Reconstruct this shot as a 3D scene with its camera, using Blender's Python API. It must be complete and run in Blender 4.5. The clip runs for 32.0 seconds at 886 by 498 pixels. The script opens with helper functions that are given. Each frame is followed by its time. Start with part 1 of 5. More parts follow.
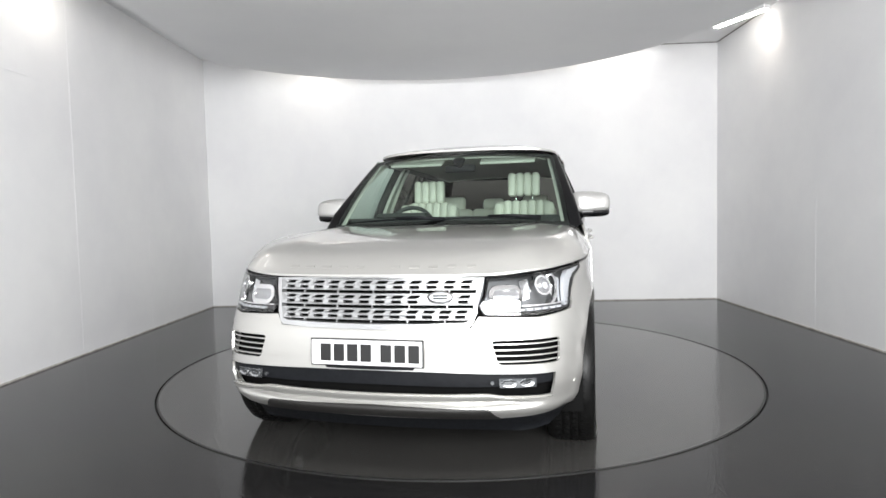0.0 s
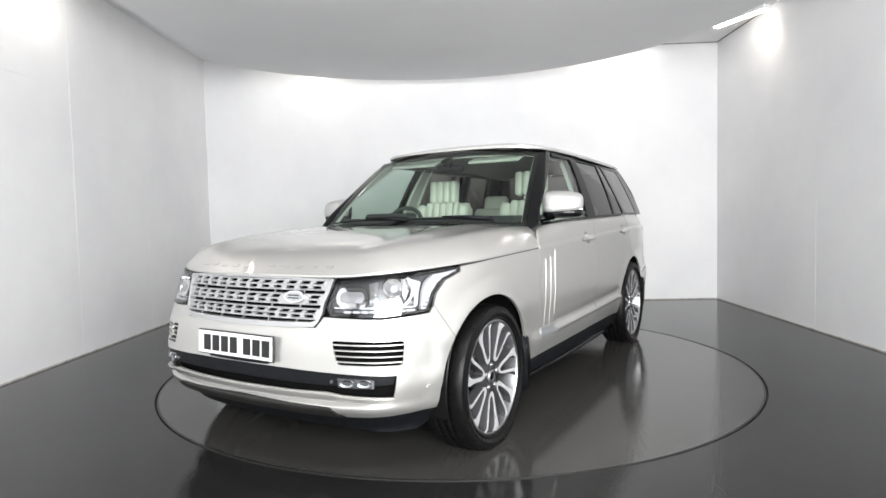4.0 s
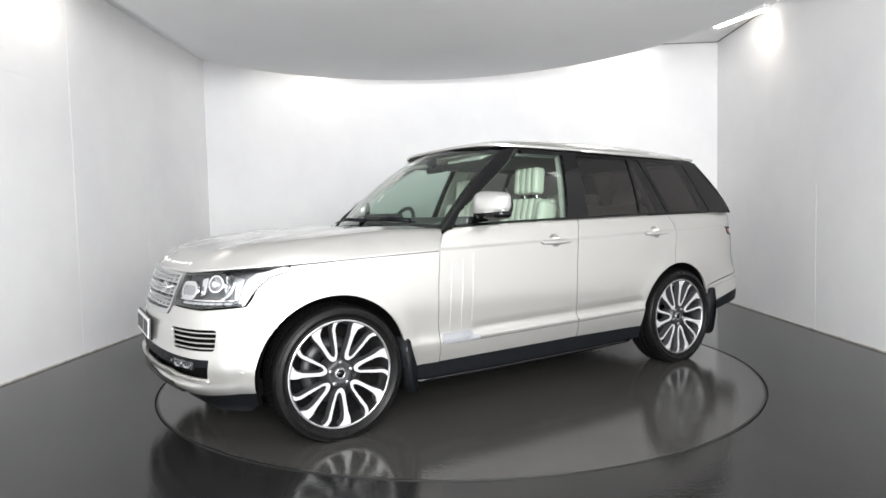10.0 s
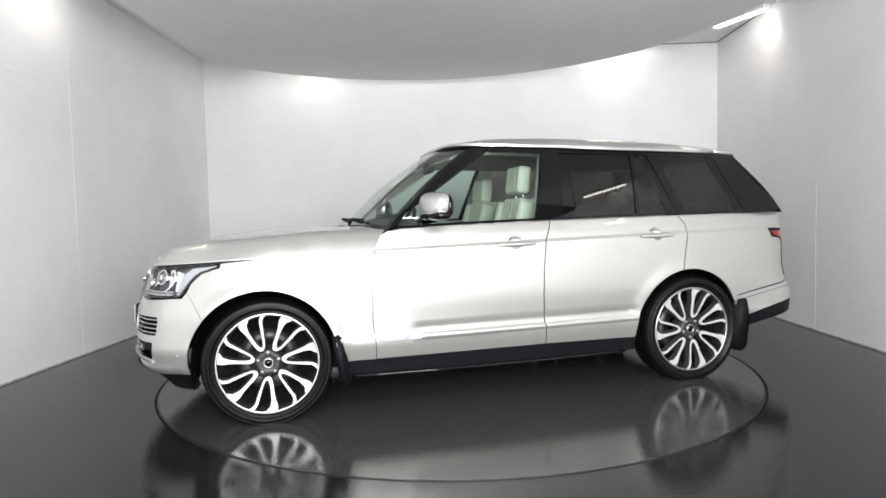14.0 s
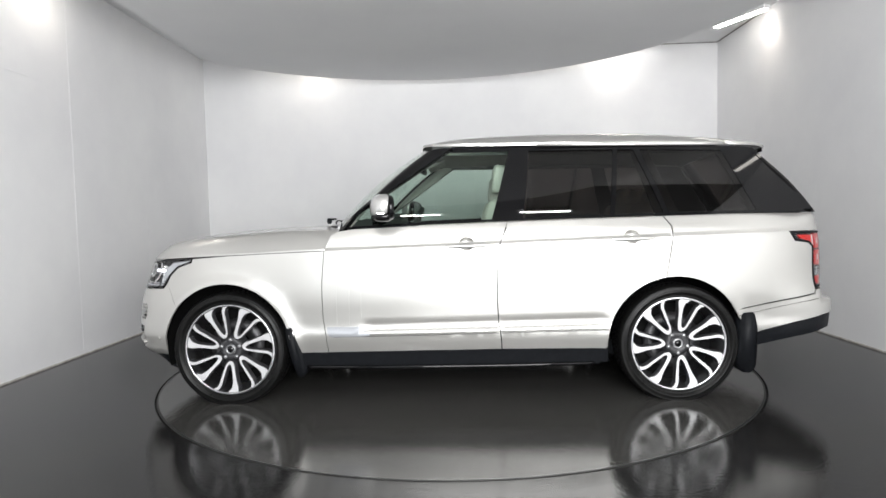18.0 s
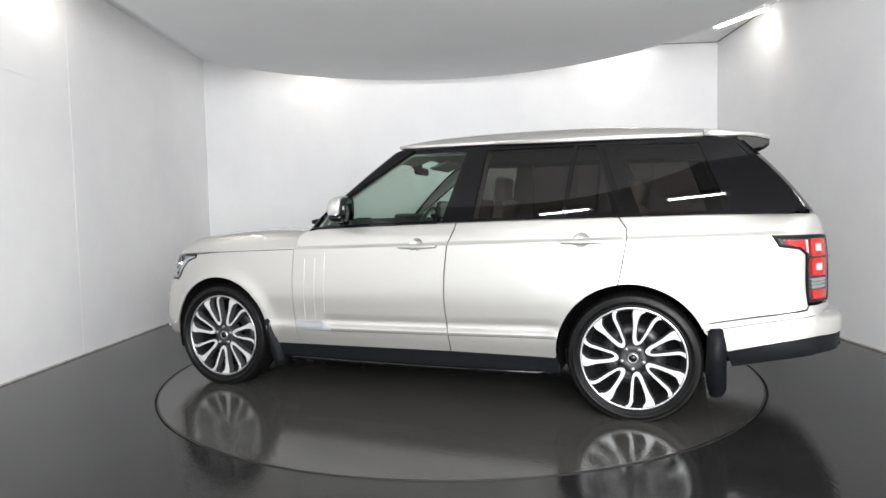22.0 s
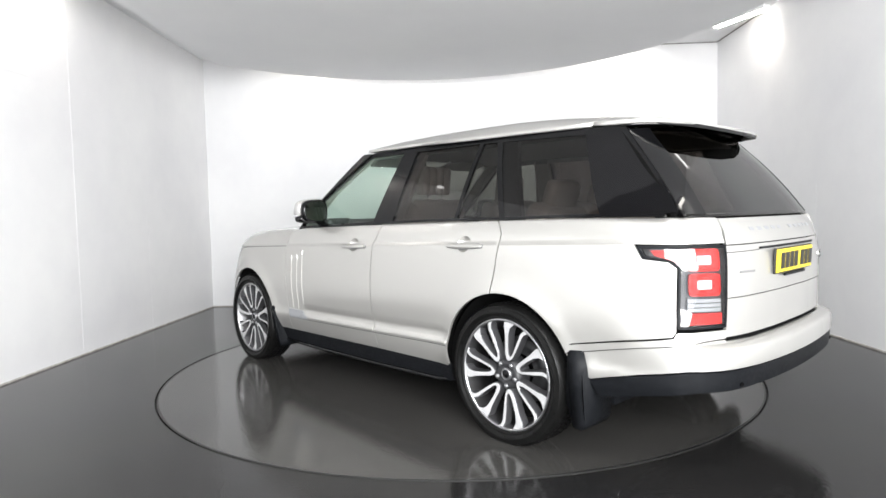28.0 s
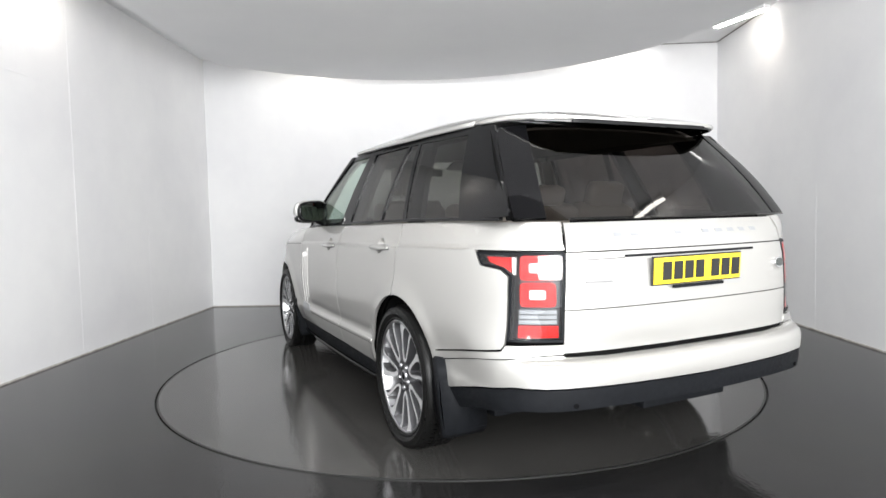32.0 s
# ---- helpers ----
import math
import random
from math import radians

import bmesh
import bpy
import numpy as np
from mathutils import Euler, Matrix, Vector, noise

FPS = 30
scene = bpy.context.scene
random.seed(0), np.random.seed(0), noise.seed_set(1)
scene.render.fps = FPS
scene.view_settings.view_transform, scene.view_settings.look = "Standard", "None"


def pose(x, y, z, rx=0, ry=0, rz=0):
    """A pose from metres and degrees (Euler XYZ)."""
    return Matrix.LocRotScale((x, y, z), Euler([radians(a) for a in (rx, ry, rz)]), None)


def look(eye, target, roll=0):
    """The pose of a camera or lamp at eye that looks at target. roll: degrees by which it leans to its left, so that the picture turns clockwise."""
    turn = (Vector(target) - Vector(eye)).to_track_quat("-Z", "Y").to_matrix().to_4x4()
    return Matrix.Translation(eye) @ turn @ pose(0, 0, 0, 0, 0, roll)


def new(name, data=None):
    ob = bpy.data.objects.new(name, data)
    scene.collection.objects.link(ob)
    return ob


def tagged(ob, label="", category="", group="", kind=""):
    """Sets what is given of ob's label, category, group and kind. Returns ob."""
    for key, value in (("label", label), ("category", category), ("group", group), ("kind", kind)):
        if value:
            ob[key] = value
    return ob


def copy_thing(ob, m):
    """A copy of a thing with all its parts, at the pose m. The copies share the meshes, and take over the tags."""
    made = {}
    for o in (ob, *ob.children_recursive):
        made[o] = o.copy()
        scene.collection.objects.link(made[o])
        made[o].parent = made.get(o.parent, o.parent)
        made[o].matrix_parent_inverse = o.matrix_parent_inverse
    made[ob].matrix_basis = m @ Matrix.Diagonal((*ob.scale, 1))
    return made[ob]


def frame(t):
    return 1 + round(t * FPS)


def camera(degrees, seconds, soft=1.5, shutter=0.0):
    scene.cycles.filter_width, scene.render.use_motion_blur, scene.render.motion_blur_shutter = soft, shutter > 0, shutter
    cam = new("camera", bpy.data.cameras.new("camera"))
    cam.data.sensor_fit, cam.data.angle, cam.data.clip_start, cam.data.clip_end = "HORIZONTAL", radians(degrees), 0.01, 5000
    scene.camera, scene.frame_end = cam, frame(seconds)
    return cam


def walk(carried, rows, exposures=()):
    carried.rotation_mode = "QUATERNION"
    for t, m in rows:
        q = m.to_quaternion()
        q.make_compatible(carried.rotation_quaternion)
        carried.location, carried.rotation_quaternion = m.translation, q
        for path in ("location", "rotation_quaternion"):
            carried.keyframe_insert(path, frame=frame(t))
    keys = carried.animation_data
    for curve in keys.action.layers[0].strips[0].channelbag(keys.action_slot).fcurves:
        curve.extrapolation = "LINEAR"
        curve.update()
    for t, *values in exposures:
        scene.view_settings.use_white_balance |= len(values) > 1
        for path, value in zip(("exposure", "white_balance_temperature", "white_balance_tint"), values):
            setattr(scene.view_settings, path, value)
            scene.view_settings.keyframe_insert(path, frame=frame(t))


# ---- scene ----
cam = camera(72.51, 32.0, soft=1.6)
# the camera stands on a tripod before the turntable
EYE = look((0, -4.960, 1.212), (-0.0200, -3.9617, 1.1573), roll=-1.337)
walk(cam, [(0.0, EYE), (32.0, EYE)], exposures=[(0.0, .19), (6.0, .34), (9.0, .35), (13.0, .12), (19.0, .01), (23.0, .27), (28.0, .57), (32.0, .39)])

# ---------------------------------------------------------------- light
world = bpy.data.worlds.new("world")
scene.world = world
world.use_nodes = True
world.node_tree.nodes["Background"].inputs["Color"].default_value = (.8, .88, 1, 1)
world.node_tree.nodes["Background"].inputs["Strength"].default_value = .3


def area_lamp(name, m, sx, sy, watts, colour):
    d = bpy.data.lights.new(name, "AREA")
    d.shape, d.size, d.size_y, d.energy, d.color = "RECTANGLE", sx, sy, watts, colour
    ob = new(name, d)
    ob.matrix_world = m
    return ob


def spot_lamp(name, m, watts, colour, cone=75, blend=.9, radius=.05):
    d = bpy.data.lights.new(name, "SPOT")
    d.energy, d.color, d.spot_size, d.spot_blend, d.shadow_soft_size = watts, colour, radians(cone), blend, radius
    ob = new(name, d)
    ob.matrix_world = m
    return ob


WARM2 = (1, .985, .96)
WARM, COOL = (1, .90, .78), (.992, .992, .992)
# daylight through the wide doorway behind the camera
area_lamp("doorway_light", look((1.0, -7.3, 2.1), (.6, 0, 1.2)), 4.2, 2.3, 600, COOL)
# unseen fill lamps added in the slot round the lowered ceiling to brighten the walls
area_lamp("slot_fill_light", look((0, 3.16, 3.40), (0, 3.22, 0)), 5.6, .12, 8.2, WARM2)
area_lamp("slot_fill_light", look((3.20, -.6, 3.40), (3.26, -.6, 0)) @ pose(0, 0, 0, 0, 0, 90), 4.6, .10, 8.0, WARM2)
area_lamp("slot_fill_light", look((-3.08, -.6, 3.40), (-3.14, -.6, 0)) @ pose(0, 0, 0, 0, 0, 90), 4.6, .10, 8.5, WARM2)
# ceiling panels over the camera
area_lamp("panel_light", look((-.75, -4.0, 3.38), (-.75, -4.0, 0)), .70, .05, 26, COOL)
area_lamp("panel_light", look((1.0, -4.0, 3.38), (1.0, -4.0, 0)), .70, .05, 26, COOL)
# wall washers in the slot between the round ceiling and the walls
SLOT_LIGHTS = ((-1.88, 3.20, 10), (2.12, 3.08, -25), (3.31, 2.14, -66), (-3.24, .12, 88), (3.30, -2.20, 68))
for x, y, tx, ty in ((-1.88, 3.26, -1.88, 3.40), (2.15, 3.16, 2.17, 3.30), (3.38, 1.86, 3.46, 1.86), (-3.30, .12, -3.36, .12)):
    spot_lamp("wall_washer_light", look((x, y, 3.34), (tx, ty, 2.4)), 10 if abs(x) > 3 else 4.5, WARM, 115, 1.0)


# ---------------------------------------------------------------- materials
def material(name, base=(.5, .5, .5), rough=.5, metal=0.0, coat=0.0, **more):
    m = bpy.data.materials.new(name)
    m.use_nodes = True
    b = m.node_tree.nodes["Principled BSDF"]
    b.inputs["Base Color"].default_value = (*base, 1)
    b.inputs["Roughness"].default_value = rough
    b.inputs["Metallic"].default_value = metal
    b.inputs["Coat Weight"].default_value = coat
    b.inputs["Coat Roughness"].default_value = .04
    for k, v in more.items():
        b.inputs[k.replace("_", " ")].default_value = v
    return m


def link(m, a, ao, b, bi):
    m.node_tree.links.new(a.outputs[ao], b.inputs[bi])


def node(m, kind, **kw):
    n = m.node_tree.nodes.new(kind)
    for k, v in kw.items():
        n.inputs[k.replace("_", " ")].default_value = v
    return n


def vary(m, scale, lo, hi, rough=None, bump=0.0, bump_scale=None, stretch=(1, 1, 1)):
    """Colour between lo and hi in cloudy patches, with roughness and a fine relief."""
    b = m.node_tree.nodes["Principled BSDF"]
    co = node(m, "ShaderNodeTexCoord")
    mp = node(m, "ShaderNodeMapping", Scale=stretch)
    link(m, co, "Object", mp, "Vector")
    n1 = node(m, "ShaderNodeTexNoise", Scale=scale, Detail=6.0, Roughness=.6)
    link(m, mp, "Vector", n1, "Vector")
    ramp = node(m, "ShaderNodeValToRGB")
    ramp.color_ramp.elements[0].position, ramp.color_ramp.elements[1].position = .3, .7
    ramp.color_ramp.elements[0].color, ramp.color_ramp.elements[1].color = (*lo, 1), (*hi, 1)
    link(m, n1, "Fac", ramp, "Fac")
    link(m, ramp, "Color", b, "Base Color")
    if rough:
        r = node(m, "ShaderNodeMapRange", From_Min=.3, From_Max=.7, To_Min=rough[0], To_Max=rough[1])
        n3 = node(m, "ShaderNodeTexNoise", Scale=scale * 2.3, Detail=5.0)
        link(m, mp, "Vector", n3, "Vector")
        link(m, n3, "Fac", r, "Value")
        link(m, r, "Result", b, "Roughness")
    if bump:
        n2 = node(m, "ShaderNodeTexNoise", Scale=bump_scale or scale * 20, Detail=4.0)
        link(m, mp, "Vector", n2, "Vector")
        bp = node(m, "ShaderNodeBump", Strength=bump, Distance=.01)
        link(m, n2, "Fac", bp, "Height")
        link(m, bp, "Normal", b, "Normal")
    return m


WALL = vary(material("wall_paint", rough=.55), .8, (.70, .70, .712), (.79, .79, .788), (.45, .6), .12, 3.0)
CEIL = vary(material("ceiling_paint", rough=.7), .7, (.79, .79, .80), (.84, .84, .84), None, .05, 30.0)
FLOOR = vary(material("floor_resin", rough=.1), 1.3, (.011, .011, .0115), (.017, .0165, .016), (.045, .08), .08, 55.0)
FLOOR.node_tree.nodes["Principled BSDF"].inputs["Specular IOR Level"].default_value = .22
DISC = vary(material("turntable_resin", rough=.1), 1.7, (.037, .036, .0343), (.047, .0458, .043), (.028, .055), .09, 50.0)
DISC.node_tree.nodes["Principled BSDF"].inputs["Specular IOR Level"].default_value = .46
# darkened copy of the ceiling colour, set for what the car reflects
CEIL_DARK = vary(material("dark_reflected_ceiling", rough=.8), .7, (.075, .074, .073), (.10, .099, .097))
BEAD = vary(material("dirty_sealant", rough=.7), 9, (.22, .20, .18), (.55, .53, .50))
GRIME = vary(material("grimy_joint", rough=.8), 7, (.05, .045, .04), (.45, .44, .43))
FIT = material("white_fitting", (.8, .8, .8), .4)
EDGE = material("dark_steel", (.06, .06, .06), .3, .8)
GAP = material("dark_gap", (.012, .012, .012), .6)
DAY = material("daylight_glow", (0, 0, 0), 1, Emission_Color=(.9, .95, 1, 1), Emission_Strength=2.2)
LAMP = material("lamp_glow", (.8, .8, .8), .5, Emission_Color=(1, .95, .88, 1), Emission_Strength=14.0)

PAINT = material("pearl_white_paint", (.53, .522, .498), .36, .68, 1.0)
PAINT.node_tree.nodes["Principled BSDF"].inputs["Coat Roughness"].default_value = .03
BLACK_GLOSS = material("gloss_black", (.004, .004, .0045), .3, 0, .65, Specular_IOR_Level=0.0)
BLACK_TRIM = vary(material("black_plastic", rough=.5), 30, (.005, .0056, .0068), (.008, .0088, .0105), (.45, .6), .1, 300)
BLACK_TRIM.node_tree.nodes["Principled BSDF"].inputs["Specular IOR Level"].default_value = .14
RUBBER = vary(material("tyre_rubber", rough=.4), 20, (.0035, .0035, .0035), (.006, .006, .0058), (.26, .42), .08, 200)
RUBBER.node_tree.nodes["Principled BSDF"].inputs["Specular IOR Level"].default_value = .15
SILVER = material("silver_trim", (.56, .565, .57), .32, .85)
CHROME = material("chrome", (.85, .85, .86), .06, 1)
TURNED = material("turned_alloy", (.60, .60, .605), .38, .45)
ALLOY = material("grey_alloy", (.10, .10, .105), .34, .6, .3)
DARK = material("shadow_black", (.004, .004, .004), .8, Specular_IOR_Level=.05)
LEATHER = vary(material("cream_leather", rough=.45), 8, (.60, .585, .53), (.66, .645, .59), (.4, .55), .1, 250)
TRIM_DARK = vary(material("dark_dash", rough=.55), 12, (.025, .028, .028), (.035, .038, .038), None, .1, 250)
RAIL = vary(material("rail_trim", rough=.9), 15, (.12, .12, .115), (.15, .15, .142))
LINER = vary(material("headlining", rough=.9), 15, (.40, .395, .365), (.45, .445, .41))


def glass_material(name, tint, gloss_rough=.0, least=.045):
    m = bpy.data.materials.new(name)
    m.use_nodes = True
    nt = m.node_tree
    nt.nodes.remove(nt.nodes["Principled BSDF"])
    out = nt.nodes["Material Output"]
    tr = node(m, "ShaderNodeBsdfTransparent", Color=(*tint, 1))
    gl = node(m, "ShaderNodeBsdfGlossy", Color=(1, 1, 1, 1), Roughness=gloss_rough)
    lw = node(m, "ShaderNodeLayerWeight", Blend=.5)
    pw = node(m, "ShaderNodeMath")
    pw.operation, pw.inputs[1].default_value = "POWER", 5.0
    fr = node(m, "ShaderNodeMapRange", To_Min=least, To_Max=.95)
    mx = node(m, "ShaderNodeMixShader")
    link(m, lw, "Facing", pw, 0)
    link(m, pw, "Value", fr, "Value")
    link(m, fr, "Result", mx, 0)
    link(m, tr, "BSDF", mx, 1)
    link(m, gl, "BSDF", mx, 2)
    link(m, mx, "Shader", out, "Surface")
    return m


GLASS = glass_material("tinted_glass", (.70, .80, .74))
SCREEN = glass_material("windscreen_glass", (.74, .84, .78))
PRIVACY = glass_material("privacy_glass", (.165, .15, .142))
CLEAR = glass_material("clear_lens", (.95, .95, .95), least=.045)
RED_LENS = material("red_lens", (.42, .009, .007), .3, 0, 0, Specular_IOR_Level=.15)


# ---------------------------------------------------------------- building helpers
def finish(bm, name, mat, parent=None, label="", smooth=True):
    me = bpy.data.meshes.new(name)
    bm.to_mesh(me)
    bm.free()
    me.materials.append(mat)
    for p in me.polygons:
        p.use_smooth = smooth
    ob = new(name, me)
    ob.parent = parent
    if label:
        ob["label"] = label
    return ob


def part(name, bm, mat, parent, label="", smooth=False):
    return finish(bm, name, mat, parent, label, smooth)


def add_box(bm, c, s, m=None, bevel=0.0):
    r = bmesh.ops.create_cube(bm, size=1, matrix=Matrix.Translation(c) @ (m or Matrix()) @ Matrix.Diagonal((*s, 1)))
    if bevel:
        es = list({e for v in r["verts"] for e in v.link_edges})
        bmesh.ops.bevel(bm, geom=es, offset=bevel, segments=2, affect="EDGES", profile=.7)
    return bm


def box(c, s, m=None, bevel=0.0):
    return add_box(bmesh.new(), c, s, m, bevel)


def lathe(profile, n=64, axis="y", closed=False):
    """Turn a profile of (radius, along) round the axis."""
    bm = bmesh.new()
    rows = []
    for k in range(n):
        a = 2 * math.pi * k / n
        ca, sa = math.cos(a), math.sin(a)
        rows.append([bm.verts.new((r * ca, h, r * sa) if axis == "y" else (r * ca, r * sa, h)) for r, h in profile])
    for k in range(n):
        a, b = rows[k], rows[(k + 1) % n]
        m = len(profile)
        for i in range(m if closed else m - 1):
            j = (i + 1) % m
            bm.faces.new((a[i], b[i], b[j], a[j]))
    bmesh.ops.recalc_face_normals(bm, faces=bm.faces)
    return bm


def sweep(path, radius, n=8, closed=False, flat=1.0):
    """A tube along a path of points; radius may be a list."""
    bm = bmesh.new()
    P = [Vector(p) for p in path]
    rings = []
    for i, p in enumerate(P):
        t = (P[(i + 1) % len(P)] - P[i - 1]) if closed else (P[min(i + 1, len(P) - 1)] - P[max(i - 1, 0)])
        t.normalize()
        up = Vector((0, 0, 1)) if abs(t.z) < .95 else Vector((1, 0, 0))
        s = t.cross(up).normalized()
        w = s.cross(t)
        r = radius[i] if isinstance(radius, (list, tuple)) else radius
        rings.append([bm.verts.new(p + s * math.cos(2 * math.pi * k / n) * r + w * math.sin(2 * math.pi * k / n) * r * flat) for k in range(n)])
    for i in range(len(P) if closed else len(P) - 1):
        a, b = rings[i], rings[(i + 1) % len(P)]
        for k in range(n):
            bm.faces.new((a[k], a[(k + 1) % n], b[(k + 1) % n], b[k]))
    if not closed:
        bm.faces.new(rings[0][::-1])
        bm.faces.new(rings[-1])
    bmesh.ops.recalc_face_normals(bm, faces=bm.faces)
    return bm


# ---------------------------------------------------------------- the studio
XL, XR, TOP = -3.46, 3.52, 3.44
BACK_L, BACK_R, FRONT_Y = 3.49, 3.28, -7.2


def slab(name, pts, z0, z1, mat):
    bm = bmesh.new()
    lo = [bm.verts.new((x, y, z0)) for x, y in pts]
    hi = [bm.verts.new((x, y, z1)) for x, y in pts]
    bm.faces.new(lo[::-1])
    bm.faces.new(hi)
    for i in range(len(pts)):
        j = (i + 1) % len(pts)
        bm.faces.new((lo[i], lo[j], hi[j], hi[i]))
    bmesh.ops.recalc_face_normals(bm, faces=bm.faces)
    return tagged(finish(bm, name, mat, smooth=False), kind="structure")


DISC_R = 2.26


def studio():
    # floor with a round opening for the turntable
    bm = bmesh.new()
    N = 128
    ring = [(math.cos(2 * math.pi * k / N), math.sin(2 * math.pi * k / N)) for k in range(N)]
    inner = [bm.verts.new(((DISC_R + .014) * c, (DISC_R + .014) * s, 0)) for c, s in ring]
    lip = [bm.verts.new(((DISC_R + .014) * c, (DISC_R + .014) * s, -.03)) for c, s in ring]
    outer = []
    for c, s in ring:
        k = 1 / max(abs(c) / 4.2, (s / 4.2 if s > 0 else -s / 9.0))
        outer.append(bm.verts.new((c * k, s * k, 0)))
    for k in range(N):
        j = (k + 1) % N
        bm.faces.new((inner[k], outer[k], outer[j], inner[j]))
        bm.faces.new((inner[k], inner[j], lip[j], lip[k]))
    bmesh.ops.recalc_face_normals(bm, faces=bm.faces)
    tagged(finish(bm, "floor", FLOOR, smooth=False), "dark grey glossy resin floor round the turntable", "floor", kind="structure")
    tagged(finish(lathe([(DISC_R + .014, -.03), (DISC_R - .02, -.03)], 128, "z"), "floor_slot", GAP), kind="structure")
    slab("wall_left", [(XL - .15, FRONT_Y), (XL - .07, FRONT_Y), (XL + .02, BACK_L), (XL - .15, BACK_L)], 0, TOP, WALL)["label"] = "plain white painted side wall"
    slab("wall_right", [(XR - .05, FRONT_Y), (XR + .15, FRONT_Y), (XR + .15, BACK_R), (XR + .03, BACK_R)], 0, TOP, WALL)["label"] = "plain white painted side wall"
    slab("wall_back", [(XL - .2, BACK_L), (XR + .2, BACK_R), (XR + .2, BACK_R + .15), (XL - .2, BACK_L + .15)], 0, TOP, WALL)["label"] = "plain white painted back wall"
    # unseen slab over the entrance, added dark to shape reflections in glass and bonnet
    slab("ceiling_front", [(XL - .2, FRONT_Y - .1), (XR + .2, FRONT_Y - .1), (XR + .2, -3.0), (XL - .2, -3.0)], TOP + .001, TOP + .12, CEIL_DARK)["label"] = "unseen ceiling over the entrance, dark for the reflections in the car"
    slab("ceiling", [(XL - .2, -3.0), (XR + .2, -3.0), (XR + .2, BACK_R + .15), (XL - .2, BACK_L + .15)], TOP + .001, TOP + .12, CEIL)
    # front wall with the wide doorway
    slab("wall_front", [(XL - .2, FRONT_Y - .15), (-3.0, FRONT_Y - .15), (-3.0, FRONT_Y), (XL - .2, FRONT_Y)], 0, TOP, WALL)
    slab("wall_front_right", [(3.0, FRONT_Y - .15), (XR + .2, FRONT_Y - .15), (XR + .2, FRONT_Y), (3.0, FRONT_Y)], 0, TOP, WALL)
    slab("lintel", [(-3.0, FRONT_Y - .15), (3.0, FRONT_Y - .15), (3.0, FRONT_Y), (-3.0, FRONT_Y)], 3.2, TOP, WALL)
    bm = bmesh.new()
    bm.faces.new([bm.verts.new(p) for p in ((-8, -9.2, -.2), (8, -9.2, -.2), (8, -9.2, 6), (-8, -9.2, 6))])
    tagged(finish(bm, "backdrop", DAY, smooth=False), kind="structure")
    # joints between the wall boards, as slim filled beads
    def joint(c, size):
        tagged(finish(box(c, size, None, .001), "trim", WALL, smooth=False), "filled board joint on the white wall", kind="structure")
    wx = lambda y: XL - .07 + .09 * (y - FRONT_Y) / (BACK_L - FRONT_Y)
    rx = lambda y: XR - .05 + .08 * (y - FRONT_Y) / (BACK_R - FRONT_Y)
    by = lambda x: BACK_L + (BACK_R - BACK_L) * (x - XL + .2) / (XR - XL + .4)
    joint((wx(.53), .53, 1.72), (.0035, .016, 3.42))
    joint((wx(1.80), 1.80, .66), (.003, .008, 1.3))
    joint((wx(.1), .1, 2.435), (.003, .86, .007))
    joint((rx(1.02), 1.02, .72), (.003, .008, 1.42))
    joint((-.985, by(-.985), 1.9), (.008, .003, .5))
    joint((-.42, by(-.42), 2.40), (.86, .003, .006))
    # dirty sealant bead along the foot of the walls
    def bead(x0, y0, x1, y1):
        l, a = math.hypot(x1 - x0, y1 - y0), math.atan2(y1 - y0, x1 - x0)
        ob = finish(box((0, 0, 0), (l, .012, .014), None, .003), "baseboard", BEAD, smooth=False)
        ob.matrix_world = pose((x0 + x1) / 2, (y0 + y1) / 2, .0072, 0, 0, math.degrees(a))
        tagged(ob, "dirty sealant bead at the foot of the wall", kind="structure")
    bead(wx(-3.5) + .004, -3.5, wx(BACK_L) + .004, BACK_L - .012)
    bead(rx(-3.5) - .004, -3.5, rx(BACK_R) - .004, BACK_R - .012)
    bead(XL + .03, by(XL) - .004, XR + .02, by(XR) - .004)
    for x0, y0, x1, y1, z in ((rx(2.05) - .004, 2.05, rx(BACK_R) - .004, BACK_R - .01, TOP - .005), (1.9, by(1.9) - .004, XR + .02, by(XR) - .004, TOP - .005)):
        l, a = math.hypot(x1 - x0, y1 - y0), math.atan2(y1 - y0, x1 - x0)
        ob = finish(box((0, 0, 0), (l, .014, .012), None, .003), "trim", GRIME, smooth=False)
        ob.matrix_world = pose((x0 + x1) / 2, (y0 + y1) / 2, z, 0, 0, math.degrees(a))
        tagged(ob, "grimy dark joint between wall and ceiling", kind="structure")
    # lowered round ceiling, cut straight along one side
    pts = []
    CX, CY, R = -.30, .0, 3.08
    a0 = math.acos((-2.69 - CX) / R)
    for k in range(97):
        a = a0 + (-2 * a0) * k / 96
        pts.append((CX + R * math.cos(a), CY + R * math.sin(a)))
    slab("ceiling_lowered", pts, 3.0, 3.06, CEIL)["label"] = "lowered round white ceiling panel over the turntable"


